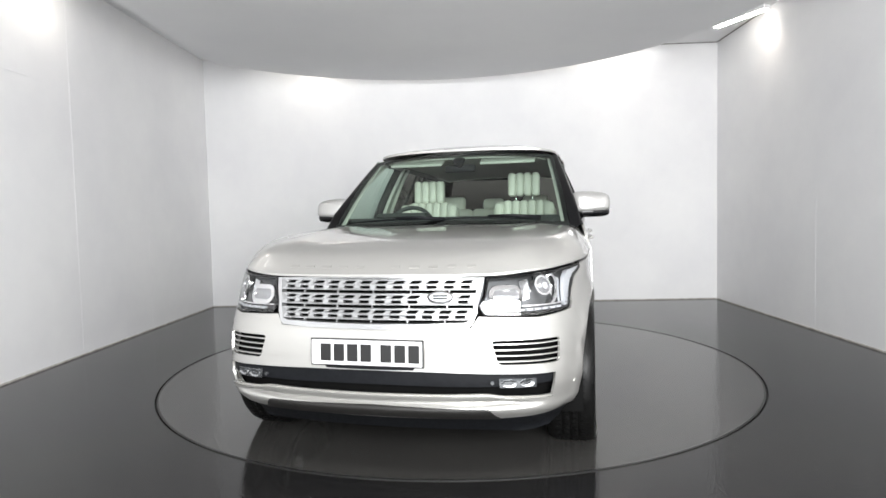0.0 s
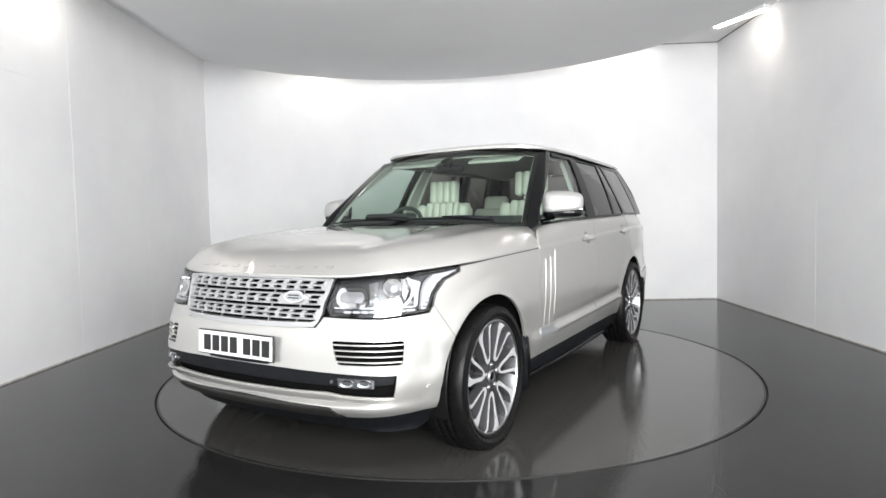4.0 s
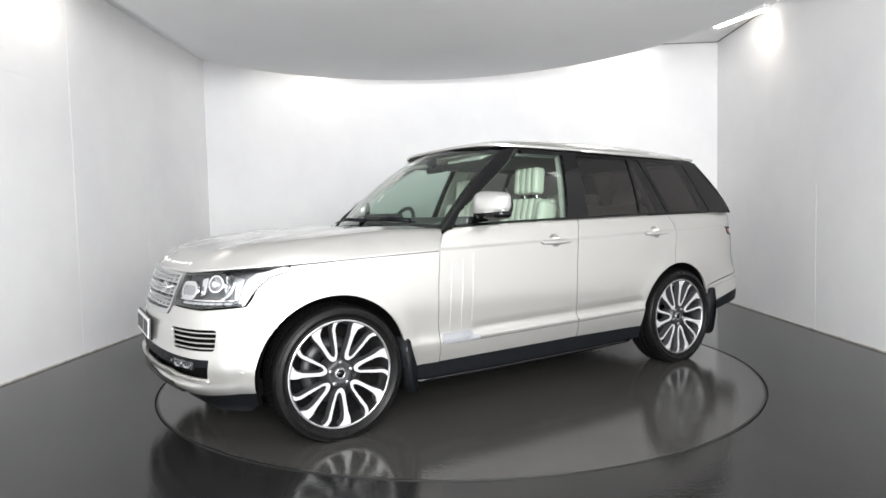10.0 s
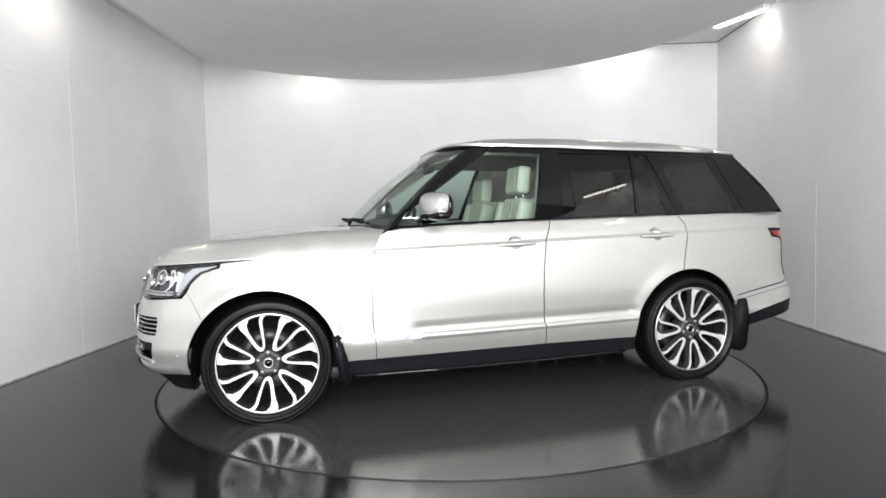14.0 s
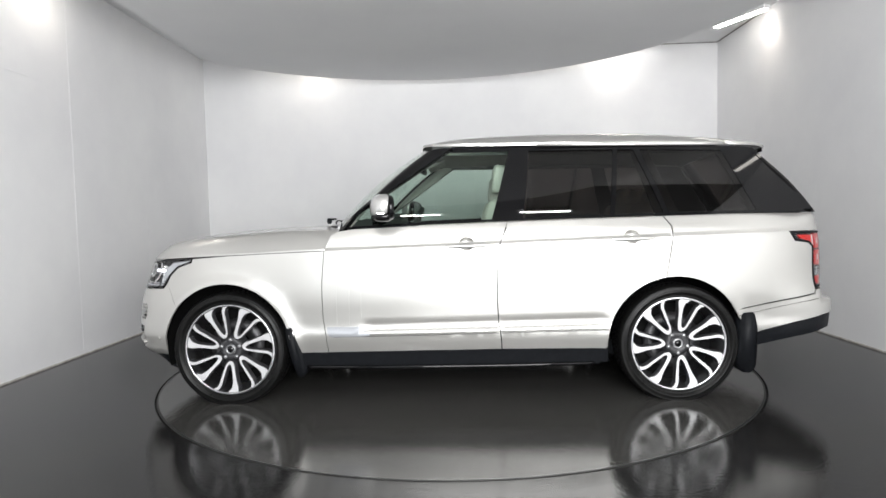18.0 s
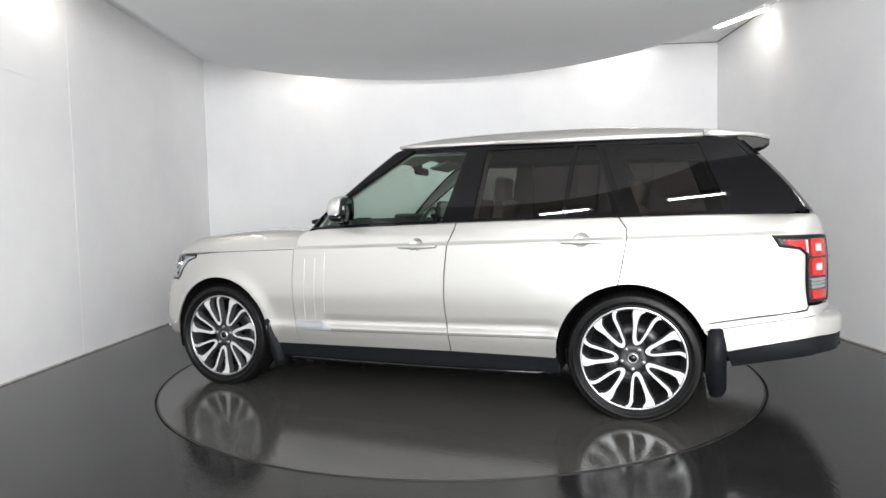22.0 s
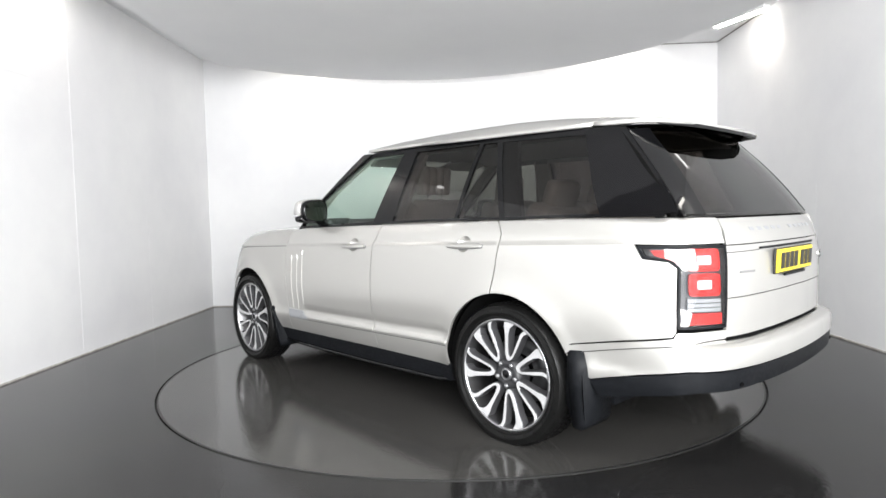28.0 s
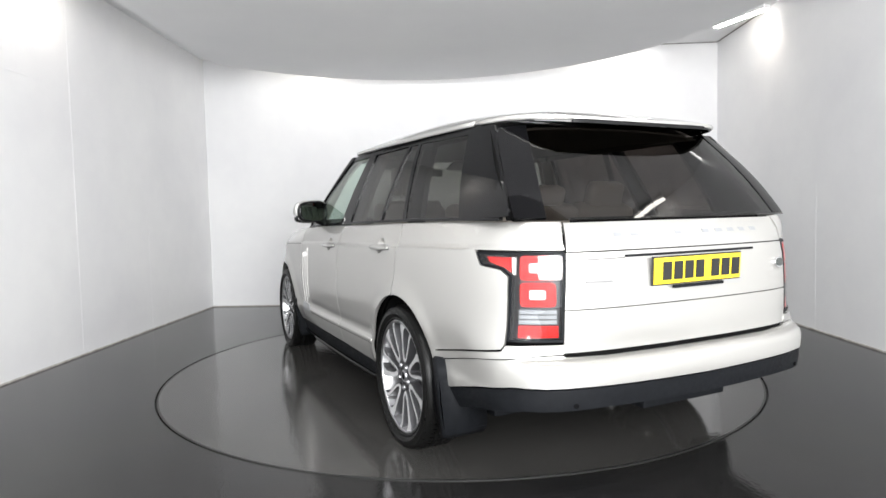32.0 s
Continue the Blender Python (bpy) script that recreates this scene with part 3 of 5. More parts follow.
def body():
    P, S = PAINT, shell
    # bonnet
    out = [p[:2] for p in EDGE_PTS[:55]]
    rear = [(.752, .915), (.725, .86), (.735, .80), (.80, .70), (.90, .5), (.955, .25), (.965, 0)]
    half = out + rear
    full = half + [(x, -y) for x, y in half[::-1] if abs(y) > 1e-6]
    panel("bonnet", full, bonnet, P, car, "pearl white clamshell bonnet", step=.05, thick=.010, gap=.0045)
    # nose
    b = [(.46, .716), (.497, .763), (.8, .752), (1.035, .765), (1.062, .80)] + arc(*ARCH_F, RA, 141.6, 188, 8) + [(1.0, .314), (.78, .304), (.55, .299), (.3, .298), (0, .30)]
    b = [(0, .71)] + b
    full = b + [(-u, z) for u, z in b[::-1] if abs(u) > 1e-6]
    panel("front_bumper", full, S, P, car, holes=[round_poly(VENT, .02), round_poly([(-u, z) for u, z in VENT[::-1]], .02), BAND], thick=.012, gap=.0008,
          lines=[[(-.96 + .04 * k, z) for k in range(49)] for z in (.322, .338, .352, .362, .374, .388, .397)])
    for m in (1, -1):
        panel("vent_backing", [(m * u, z) for u, z in VENT], S, DARK, car, out=-.045, gap=-.02, thick=.004)
        for k in range(4):
            t0 = .14 + k * .235
            a, c = (.545 + .03 * t0, .662 - .106 * t0), (.905 - .015 * t0, .657 - .109 * t0)
            panel("vent_slat", [(m * (a[0] - .012), a[1]), (m * c[0], c[1]), (m * c[0], c[1] - .0045), (m * (a[0] - .012), a[1] - .005)], S, P, car, "pearl white vent slat", out=-.003, thick=.010, gap=0)
    panel("lower_intake", BAND, S, DARK, car, "black plastic lower intake panel", out=-.05, gap=-.012, thick=.005)
    bar = [(u, z - .001) for u, z in BAND[:7]] + [(-.845, .46), (-.5, .455), (0, .462), (.5, .455), (.845, .46)]
    panel("intake_beam", bar, S, BLACK_TRIM, car, out=-.012, thick=.02)
    st = [(.845, .398), (.6, .41), (.53, .422), (0, .42)]
    st2 = [(0, .40), (.5, .40), (.58, .388), (.85, .375)]
    full = st + [(-u, z) for u, z in st[-2::-1]] + [(-u, z) for u, z in st2[::-1]] + [(u, z) for u, z in st2[1:]]
    panel("intake_strip", full, S, P, car, "pearl white strip", out=.013, thick=.03, gap=0)
    sk = [(.56, .33), (.53, .360), (0, .372)]
    sk2 = [(0, .308), (.60, .300)]
    full = sk + [(-u, z) for u, z in sk[-2::-1]] + [(-u, z) for u, z in sk2[::-1]] + sk2[1:]
    panel("skid_plate", full, S, SKID, car, "dark grey skid plate", out=.014, thick=.03, step=.03)
    ap = [(0, .31), (.55, .305), (1.0, .318), (1.065, .31), (1.075, .23), (1.03, .19), (.8, .195), (.5, .215), (0, .22)]
    full = ap + [(-u, z) for u, z in ap[-2:0:-1]]
    panel("front_apron", full, S, BLACK_TRIM, car, "black plastic apron", out=-.02, thick=.03, gap=0)
    # sides
    wing = [(1.258, .963), (1.5, .980), (1.74, .989), (2.152, 1.001), (2.133, .80), (2.13, .566), (2.147, .431), (2.152, .325)]
    wing += arc(*ARCH_F, RA, -6, 141.5, 22) + [(1.062, .80), (1.085, .85), (1.145, .905), (1.252, .938)]
    both("bonnet_seal", [(1.26, .969), (1.5, .986), (1.74, .995), (2.15, 1.007), (2.15, .998), (1.74, .986), (1.5, .977), (1.26, .960)], S, GAP2, car, "dark shut line seal", out=-.006, thick=.006, gap=0)
    both("front_wing", wing, S, P, car, gap=.0012, step=.035, lines=CREASE)
    gapF = [(2.152, .325), (2.147, .431), (2.13, .566), (2.133, .80), (2.152, 1.004), (2.19, 1.10), (2.24, 1.128)]
    gapM = [(3.346, 1.168), (3.335, 1.12), (3.297, 1.03), (3.276, .851), (3.271, .671), (3.279, .525), (3.294, .412), (3.298, .335)]
    both("front_door", gapF + [(2.34, 1.140), (2.7, 1.152)] + gapM, S, P, car, step=.035, lines=CREASE + PRESS, holes=[cup_line(*HANDLES[0])])
    gapR = [(4.345, 1.182), (4.392, 1.113), (4.391, 1.044), (4.366, .906), (4.341, .787)]
    both("rear_door", gapM[::-1] + [(3.8, 1.178)] + gapR + arc(*ARCH_R, RA, 102, 183, 14) + [(3.97, .33)], S, P, car, step=.035, lines=CREASE + PRESS, holes=[cup_line(*HANDLES[1])])
    q = gapR[::-1] + [(4.8, 1.188), (5.25, 1.184), (5.576, 1.18), (5.566, 1.10), (5.573, 1.062), (5.15, 1.062), (5.183, 1.003), (5.295, .988), (5.333, .96), (5.327, .682), (5.312, .661), (5.084, .624), (4.83, .578)]
    both("rear_quarter", q + arc(*ARCH_R, RA, 24, 97, 14), S, P, car, step=.035, lines=CREASE)
    # lower mouldings, gills, sills
    patch = [(2.156, .503), (2.366, .503), (2.374, .494), (2.392, .474), (2.425, .467), (2.44, .466), (2.44, .438), (2.19, .433), (2.166, .442), (2.156, .468)]
    both("door_moulding", patch, S, SILVER2, car, "pale silver lower moulding", out=.006, thick=.010, gap=.001)
    rise = lambda u, h: (u, h + .013 * (u - 2.4))
    ridge = lambda u, z: .0035 * (1 - min(1, ((z - .013 * (u - 2.4) - .4535) / .0135) ** 2))
    for a, b in ((2.443, 3.277), (3.290, 3.985)):
        both("door_moulding", [rise(a, .467), rise((a + b) / 2, .467), rise(b, .467), rise(b, .440), rise((a + b) / 2, .440), rise(a, .440)], S, P, car, "pearl white rounded ledge", out=.004, thick=.012, gap=.0008, step=.014, bulge=ridge)
        both("moulding_seam", [rise(a - .24 if a < 3 else a, .4345), rise(b, .4345), rise(b, .4375), rise(a - .24 if a < 3 else a, .4375)], S, GAP2, car, "dark seam", out=.0012, thick=.004, gap=0)
    for x, top in ((2.222, .93), (2.305, .94), (2.384, .975)):
        foot = .51 if x < 2.36 else .56
        both("gill", [(x + .010, top), (x + .020, top), (x + .005, .70), (x + .001, foot), (x - .009, foot), (x - .005, .70)], S, P, car, "slim raised gill rib", out=.0028, thick=.008, gap=0, step=.05)
    both("sill", [(1.90, .33), (3.0, .333), (3.985, .345), (3.99, .235), (3.0, .222), (1.92, .215)], S, BLACK_TRIM, car, "black plastic sill", out=-.002, thick=.03)
    for s_ in (1, -1):
        part("sill_rail", sweep([(1.0, s_ * .86, .232), (.93, s_ * .915, .226), (.4, s_ * .93, .224), (-.4, s_ * .93, .226), (-.9, s_ * .92, .232), (-.98, s_ * .86, .238)], .013, 8), BLACK_GLOSS, car, "gloss black rail under the sill", True)
    # tail
    U = ULEN
    band = [(4.795, .571), (5.084, .620), (5.314, .657), (5.330, .682), (5.562, .686), (5.556, .645), (5.448, .642), (5.334, .629), (5.18, .606), (4.80, .532)]
    both("bumper_moulding", band, S, P, car, "pearl white moulding band", out=.003, thick=.012, gap=.0012)
    tb = [(4.80, .530), (5.18, .604), (5.334, .626), (5.448, .639), (5.553, .641), (5.566, .632), (5.8, .630), (U, .63)]
    tb2 = [(U, .518), (5.6, .526), (5.367, .520), (5.176, .483), (4.93, .423), (4.885, .44)]
    full = tb + [(2 * U - u, z) for u, z in tb[-2::-1]] + [(2 * U - u, z) for u, z in tb2[::-1]] + tb2[1:]
    panel("rear_bumper", full, S, P, car, thick=.012, gap=.0015, lines=[[(5.40 + .028 * k, z) for k in range(60)] for z in (.585, .594, .602, .609, .615, .620, .625)])
    tk = [(4.915, .418), (5.176, .479), (5.367, .516), (5.6, .522), (U, .514)]
    tk2 = [(U, .425), (5.7, .432), (5.404, .422), (5.189, .38), (4.955, .328)]
    full = tk + [(2 * U - u, z) for u, z in tk[-2::-1]] + [(2 * U - u, z) for u, z in tk2[::-1]] + tk2[1:]
    panel("rear_valance", full, S, BLACK_TRIM, car, "black plastic lower bumper", out=-.006, thick=.03)

    def across(name, a, b, z0, z1, mat, **kw):
        n = 8
        lo = [(a + (2 * U - 2 * a) * k / n, z0) for k in range(n + 1)]
        hi = [(b + (2 * U - 2 * b) * k / n, z1) for k in range(n + 1)]
        return panel(name, lo + hi[::-1], S, mat, car, **kw)

    across("tailgate_lower", 5.555, 5.56, .649, .822, P, gap=.0018, lines=[[(5.58 + .028 * k, z) for k in range(47)] for z in (.658, .67, .69)])
    across("tailgate", 5.56, 5.574, .823, 1.053, P, gap=.0018)
    across("tailgate_top", 5.574, 5.582, 1.055, 1.174, P, gap=.0018)
    across("screen_base", 5.63, 5.64, 1.150, 1.196, BLACK_GLOSS, label="gloss black strip under the glass", out=-.012, thick=.03)
    # added black sheet behind the panels that stands in for shade in the gaps
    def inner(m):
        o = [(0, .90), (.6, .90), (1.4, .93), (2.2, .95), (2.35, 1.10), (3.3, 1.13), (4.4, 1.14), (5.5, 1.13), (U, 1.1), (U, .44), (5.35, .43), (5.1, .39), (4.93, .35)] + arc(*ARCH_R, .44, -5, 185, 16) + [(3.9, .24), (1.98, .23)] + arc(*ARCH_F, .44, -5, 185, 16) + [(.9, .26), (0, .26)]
        panel("gap_shade_shell", o, S, DARK, car, out=-.05, thick=.004, gap=0, step=.12, mirror=m)
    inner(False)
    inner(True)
    part("underbody", box((-.05, 0, .285), (3.8, 1.36, .11), None, .02), BLACK_TRIM, car, "black underbody tray")
    part("underbody", box((0, 0, .262), (1.96, 1.80, .085), None, .02), BLACK_TRIM, car, "black floor pan")
    # unseen black filler block in the body, added to keep openings onto it dark
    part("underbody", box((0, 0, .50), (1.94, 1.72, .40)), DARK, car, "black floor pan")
    for x in (1.46, -1.46):
        for s in (1, -1):
            bm = bmesh.new()
            prof = arc(0, .37, .437, -16, 196, 24)
            a = [bm.verts.new((x + px, s * .93, pz)) for px, pz in prof]
            b = [bm.verts.new((x + px, s * .55, pz)) for px, pz in prof]
            for i in range(len(prof) - 1):
                bm.faces.new((a[i], a[i + 1], b[i + 1], b[i]))
            bm.faces.new(b)
            part("arch_liner", bm, DARK2, car, "black wheel arch liner", True)
    # mud flaps
    front = [(1.085, .510), (1.030, .50), (1.012, .42), (.988, .34), (.972, .22), (.975, .165), (1.015, .165), (1.045, .27), (1.068, .38)]
    rear = [(-1.862, .55), (-1.935, .555), (-1.955, .46), (-1.955, .34), (-1.955, .20), (-1.925, .16), (-1.868, .165), (-1.845, .30), (-1.855, .42)]
    for pr, y in ((front, .984), (rear, .970)):
        for s in (1, -1):
            bm = bmesh.new()
            lo = [bm.verts.new((px, s * .72, pz)) for px, pz in pr]
            hi = [bm.verts.new((px, s * (y - .03 * max(0, .35 - pz) / .2), pz)) for px, pz in pr]
            bm.faces.new(lo)
            bm.faces.new(hi[::-1])
            for i in range(len(pr)):
                j = (i + 1) % len(pr)
                bm.faces.new((lo[i], hi[i], hi[j], lo[j]))
            bmesh.ops.recalc_face_normals(bm, faces=bm.faces)
            bmesh.ops.bevel(bm, geom=bm.edges[:], offset=.008, segments=2, affect="EDGES")
            part("mud_flap", bm, BLACK_TRIM, car, "black rubber mud flap", True)


PILLAR_X = [(-.1, .70), (0, .665), (.15, .60), (.5, .33), (.9, .06), (1, -.03)]
PILLAR_Z = [(-.1, 1.12), (0, 1.155), (.15, 1.245), (.5, 1.425), (.9, 1.61), (1, 1.668)]


def pillar(a, b, out=0.0):
    """From the front edge of the door window (a = 0) to the edge of the windscreen (a = 1); b runs up."""
    p = house(lerp_table(PILLAR_X, b), lerp_table(PILLAR_Z, b))
    q = windscreen(1, b)
    k = .018 * math.sin(math.pi * a) + out
    return tuple(m + (n - m) * a + k * d for m, n, d in zip(p, q, (.35, .8, .45)))


FLIP[pillar] = 1


def glasshouse():
    H = house
    BK = BLACK_GLOSS
    belt = [(.66, 1.138), (.265, 1.154), (-.361, 1.169), (-.823, 1.177), (-1.399, 1.184), (-1.855, 1.188), (-2.30, 1.185)]
    up = [(x, z + .016) for x, z in belt]
    both("belt_strip", belt + up[::-1], H, BK, car, "gloss black belt strip", out=.004, thick=.02, gap=0)
    both("front_pillar", [(0, -.03), (0, .15), (0, .5), (0, .9), (0, 1.0), (1, 1.0), (1, .9), (1, .5), (1, .15), (1, -.03)], pillar, BK, car, "gloss black windscreen pillar", thick=.03, gap=0, step=.12)
    both("pillar_trim", [(.3, .02), (.3, .15), (.3, .5), (.3, .9), (.3, 1.0), (1.1, 1.0), (1.1, .9), (1.1, .5), (1.1, .15), (1.1, .02)], pillar, LINER, car, "cream windscreen pillar trim", out=-.036, thick=.01, gap=0, step=.12)
    both("top_rail", [(-.05, 1.668), (-.03, 1.638), (-.47, 1.634), (-1.11, 1.628), (-1.82, 1.604), (-1.84, 1.635), (-1.2, 1.662), (-.5, 1.670)], H, BK, car, thick=.03, gap=0)
    both("centre_pillar", [(-.412, 1.634), (-.545, 1.634), (-.52, 1.40), (-.488, 1.18), (-.285, 1.175), (-.35, 1.40)], H, BK, car, thick=.03, gap=0)
    both("window_divider", [(-1.105, 1.629), (-1.136, 1.628), (-1.076, 1.19), (-1.05, 1.19)], H, BK, car, thick=.02, gap=0)
    both("rear_pillar", [(-1.24, 1.627), (-1.28, 1.626), (-1.425, 1.196), (-1.39, 1.196)], H, BK, car, thick=.02, gap=0)
    both("tail_pillar", [(-1.82, 1.606), (-1.84, 1.638), (-1.95, 1.632), (-2.03, 1.622), (-2.134, 1.5), (-2.225, 1.3945), (-2.304, 1.289), (-2.352, 1.204), (-1.99, 1.200), (-1.93, 1.33)], H, BK, car, "gloss black rear pillar", thick=.02, gap=0)
    both("front_window", [(.60, 1.165), (.60, 1.245), (.33, 1.425), (.06, 1.61), (-.03, 1.64), (-.415, 1.636), (-.35, 1.40), (-.283, 1.175)], H, GLASS, car, "green-tinted clear door window", out=-.010, thick=.004, gap=-.004, step=.12)
    both("rear_window", [(-.54, 1.636), (-1.11, 1.63), (-1.05, 1.19), (-.486, 1.178), (-.52, 1.40)], H, PRIVACY, car, "dark privacy glass", out=-.008, thick=.004, gap=-.004, step=.12)
    both("quarter_light", [(-1.13, 1.63), (-1.245, 1.629), (-1.395, 1.194), (-1.074, 1.19)], H, PRIVACY, car, "dark privacy glass", out=-.006, thick=.004, gap=-.004, step=.12)
    both("side_window", [(-1.275, 1.628), (-1.825, 1.608), (-1.93, 1.33), (-1.995, 1.195), (-1.42, 1.195)], H, PRIVACY, car, "dark privacy glass", out=-.003, thick=.004, gap=-.004, step=.12)
    n = 10
    lo = [(-1 + 2 * k / n, 0) for k in range(n + 1)]
    hi = [(-1 + 2 * k / n, 1) for k in range(n + 1)]
    panel("windscreen", lo + hi[::-1], windscreen, SCREEN, car, "laminated clear windscreen", thick=.005, gap=0, step=.12)
    for s in (1, -1):
        panel("screen_edge", [(s * .965, .0), (s * 1.0, .0), (s * 1.0, 1.0), (s * .96, 1.0)], windscreen, BK, car, "black windscreen surround", out=-.004, thick=.01, gap=0, step=.08)
    panel("screen_header", [(-1 + 2 * k / n, .95) for k in range(n + 1)] + [(1 - 2 * k / n, 1.0) for k in range(n + 1)], windscreen, BK, car, out=-.004, thick=.01, gap=0, step=.08)
    panel("screen_footer", [(-1 + 2 * k / n, .0) for k in range(n + 1)] + [(1 - 2 * k / n, .07) for k in range(n + 1)], windscreen, BK, car, out=-.004, thick=.01, gap=0, step=.08)
    panel("rear_window_glass", lo + hi[::-1], rear_screen, PRIVACY, car, "dark heated tailgate glass", thick=.005, gap=0, step=.12)
    for s in (1, -1):
        panel("rear_screen_edge", [(s * .84, .02), (s * .995, .02), (s * .995, 1), (s * .80, 1)], rear_screen, BK, car, "gloss black tailgate glass surround", out=.003, thick=.02, gap=0, step=.1)
        panel("screen_seal", [(s * .97, .06), (s * 1.005, .06), (s * 1.02, 1.0), (s * .97, 1.0)], rear_screen, DARK, car, "black rubber glass seal", out=-.012, thick=.03, gap=0, step=.1)
    # roof and spoiler
    half = [(.208, 0), (.202, .3), (.180, .48), (.140, .60), (.070, .675), (-.04, .714), (-.3, .734), (-1.0, .738), (-1.7, .716), (-1.848, .703)]
    full = half + [(-1.848, 0)] + [(x, -y) for x, y in half[:0:-1]]
    panel("roof", full, roof, P_ROOF, car, "pearl white roof", thick=.016, gap=0, step=.07)
    half = [(-1.853, 0), (-1.853, .703), (-1.98, .688), (-2.07, .645), (-2.14, .580), (-2.19, .51), (-2.238, .41), (-2.265, .2), (-2.27, 0)]
    full = half + [(x, -y) for x, y in half[-2:0:-1]]
    panel("roof_spoiler", full, roof, P_ROOF, car, "pearl white tailgate spoiler", thick=.012, gap=.001, step=.05)
    half = [(-1.90, 0), (-1.90, .694), (-1.98, .683), (-2.07, .640), (-2.14, .576), (-2.19, .506), (-2.236, .408), (-2.263, .2), (-2.268, 0)]
    full = half + [(x, -y) for x, y in half[-2:0:-1]]
    panel("spoiler_underside", full, roof, BLACK_GLOSS, car, "gloss black spoiler underside", out=-.011, thick=.018, gap=.0, step=.05)
    # painted edge along the roof and round the spoiler
    for s in (1, -1):
        for name, run in (("roof_edge", [(-.6, .742), (-1.0, .739), (-1.4, .728), (-1.7, .716), (-1.847, .703)]), ("spoiler_edge", [(-1.854, .703), (-1.92, .698), (-1.98, .688), (-2.03, .668), (-2.07, .645), (-2.14, .580), (-2.19, .51), (-2.238, .41)])):
            pts = [roof(x, s * y, -.012) for x, y in run]
            part(name, sweep([(x, y + s * .002, z) for x, y, z in pts], [.004] + [.007] * (len(pts) - 2) + [.007 if name == "roof_edge" else .003], 10, flat=1.7), P_ROOF, car, "pearl white painted edge", True)


P_ROOF = PAINT
GAP2 = material("seam_dark", (.03, .03, .03), .6)
GILL = material("gill_grey", (.20, .20, .20), .5)
SKID = material("skid_grey", (.018, .017, .016), .5, .2)
SILVER2 = material("pale_silver_paint", (.40, .41, .43), .34, .6, .5)
DARK2 = material("liner_black", (.005, .005, .005), .8, Specular_IOR_Level=.06)
body()
glasshouse()


# ---------------------------------------------------------------- wheels
HUB_Z, TYRE_R = .361, .381


def squash(bm):
    """Press the foot of the tyre flat on the floor, with the sidewall bulging over it."""
    for v in bm.verts:
        x, y, z = v.co
        if z < -.25:
            k = ease(.25, HUB_Z, -z) * math.exp(-(x / .16) ** 2)
            v.co.y += .010 * k * (1 if y > -.03 else -1)
        v.co.z = max(z, -HUB_Z + .0008)


def wheel_at(x, side):
    hub = .903
    m = Matrix.Translation((x, side * hub, HUB_Z)) @ (Matrix() if side > 0 else Matrix.Rotation(math.pi, 4, "Z"))
    R = .302
    rim = part("wheel", lathe([(R - .002, .069), (R, .066), (R, .05), (R - .012, .044), (R - .022, .0), (R - .03, -.12), (R - .01, -.16), (R, -.165), (R - .004, -.17), (R - .04, -.12), (R - .032, .0), (R - .016, .058), (R - .014, .067), (R - .011, .069)], 96, closed=True), LIP, car, "turned alloy wheel with swirled spokes", True)
    rim.matrix_local = m
    T = TYRE_R
    prof = [(R - .012, .055), (R + .001, .068), (R + .005, .074), (R + .009, .074), (R + .012, .070), (R + .016, .076), (R + .030, .082), (R + .033, .0845), (R + .036, .0825), (R + .048, .081),
            (R + .058, .076), (R + .061, .0775), (R + .064, .073), (R + .072, .064), (T - .004, .050), (T - .001, .040), (T, .02), (T, .006), (T - .006, .004), (T - .006, -.004), (T, -.006), (T, -.034), (T - .006, -.036), (T - .006, -.044), (T, -.046), (T, -.074),
            (T - .006, -.076), (T - .006, -.084), (T, -.086), (T, -.11), (T - .004, -.125), (R + .058, -.152), (R + .03, -.162), (R - .012, -.15)]
    t = lathe(prof, 120)
    squash(t)
    part("tyre", t, RUBBER, rim, "black low-profile tyre", True)
    bmt = bmesh.new()
    for k in range(72):
        for yy, tilt, shift, rr in ((-.098, 20, .0, T - .0005), (-.060, -14, .33, T - .0005), (-.020, 14, .6, T - .0005), (.022, -20, .2, T - .001), (.052, 12, .45, T - .010)):
            a = 2 * math.pi * (k + shift) / 72
            add_box(bmt, Vector((rr * math.cos(a), yy, rr * math.sin(a))), (.007, .024 if yy < .05 else .016, .0035), Matrix.Rotation(-a, 4, "Y") @ Matrix.Rotation(radians(tilt), 4, "X"))
    squash(bmt)
    part("tread", bmt, SIPE, rim, "dark tread sipes")
    part("barrel", lathe([(R - .03, -.10), (.12, -.11), (.10, -.10)], 48), DARK2, rim, "dark wheel barrel", True)
    part("brake_disc", lathe([(.09, -.075), (.185, -.075), (.185, -.09), (.09, -.09)], 48, closed=True), DISC_STEEL, rim, "grey steel brake disc", True)
    hb = lathe([(0.001, .040), (.034, .040), (.050, .046), (.068, .046), (.078, .038), (.090, .010), (.10, -.03)], 70)
    for v in hb.verts:
        if v.co.y > .03 and math.hypot(v.co.x, v.co.z) > .045:
            a = math.atan2(v.co.z, v.co.x)
            f = 1 + .07 * math.cos(5 * (a - math.pi / 2))
            v.co.x, v.co.z = v.co.x * f, v.co.z * f
    part("hub", hb, HUB, rim, "dark grey five-lobed wheel hub", True)
    part("hub_cap", lathe([(0.001, .053), (.022, .051), (.025, .044)], 28), BLACK_GLOSS, rim, "black centre cap", True)
    part("cap_ring", lathe([(.022, .052), (.026, .055), (.033, .050), (.034, .038)], 28), NUT, rim, "chrome cap ring", True)
    for k in range(5):
        a = radians(90 + 72 * k)
        nut = lathe([(0.001, .058), (.009, .057), (.0125, .053), (.013, .036)], 10)
        bmesh.ops.translate(nut, verts=nut.verts, vec=(.063 * math.cos(a), 0, .063 * math.sin(a)))
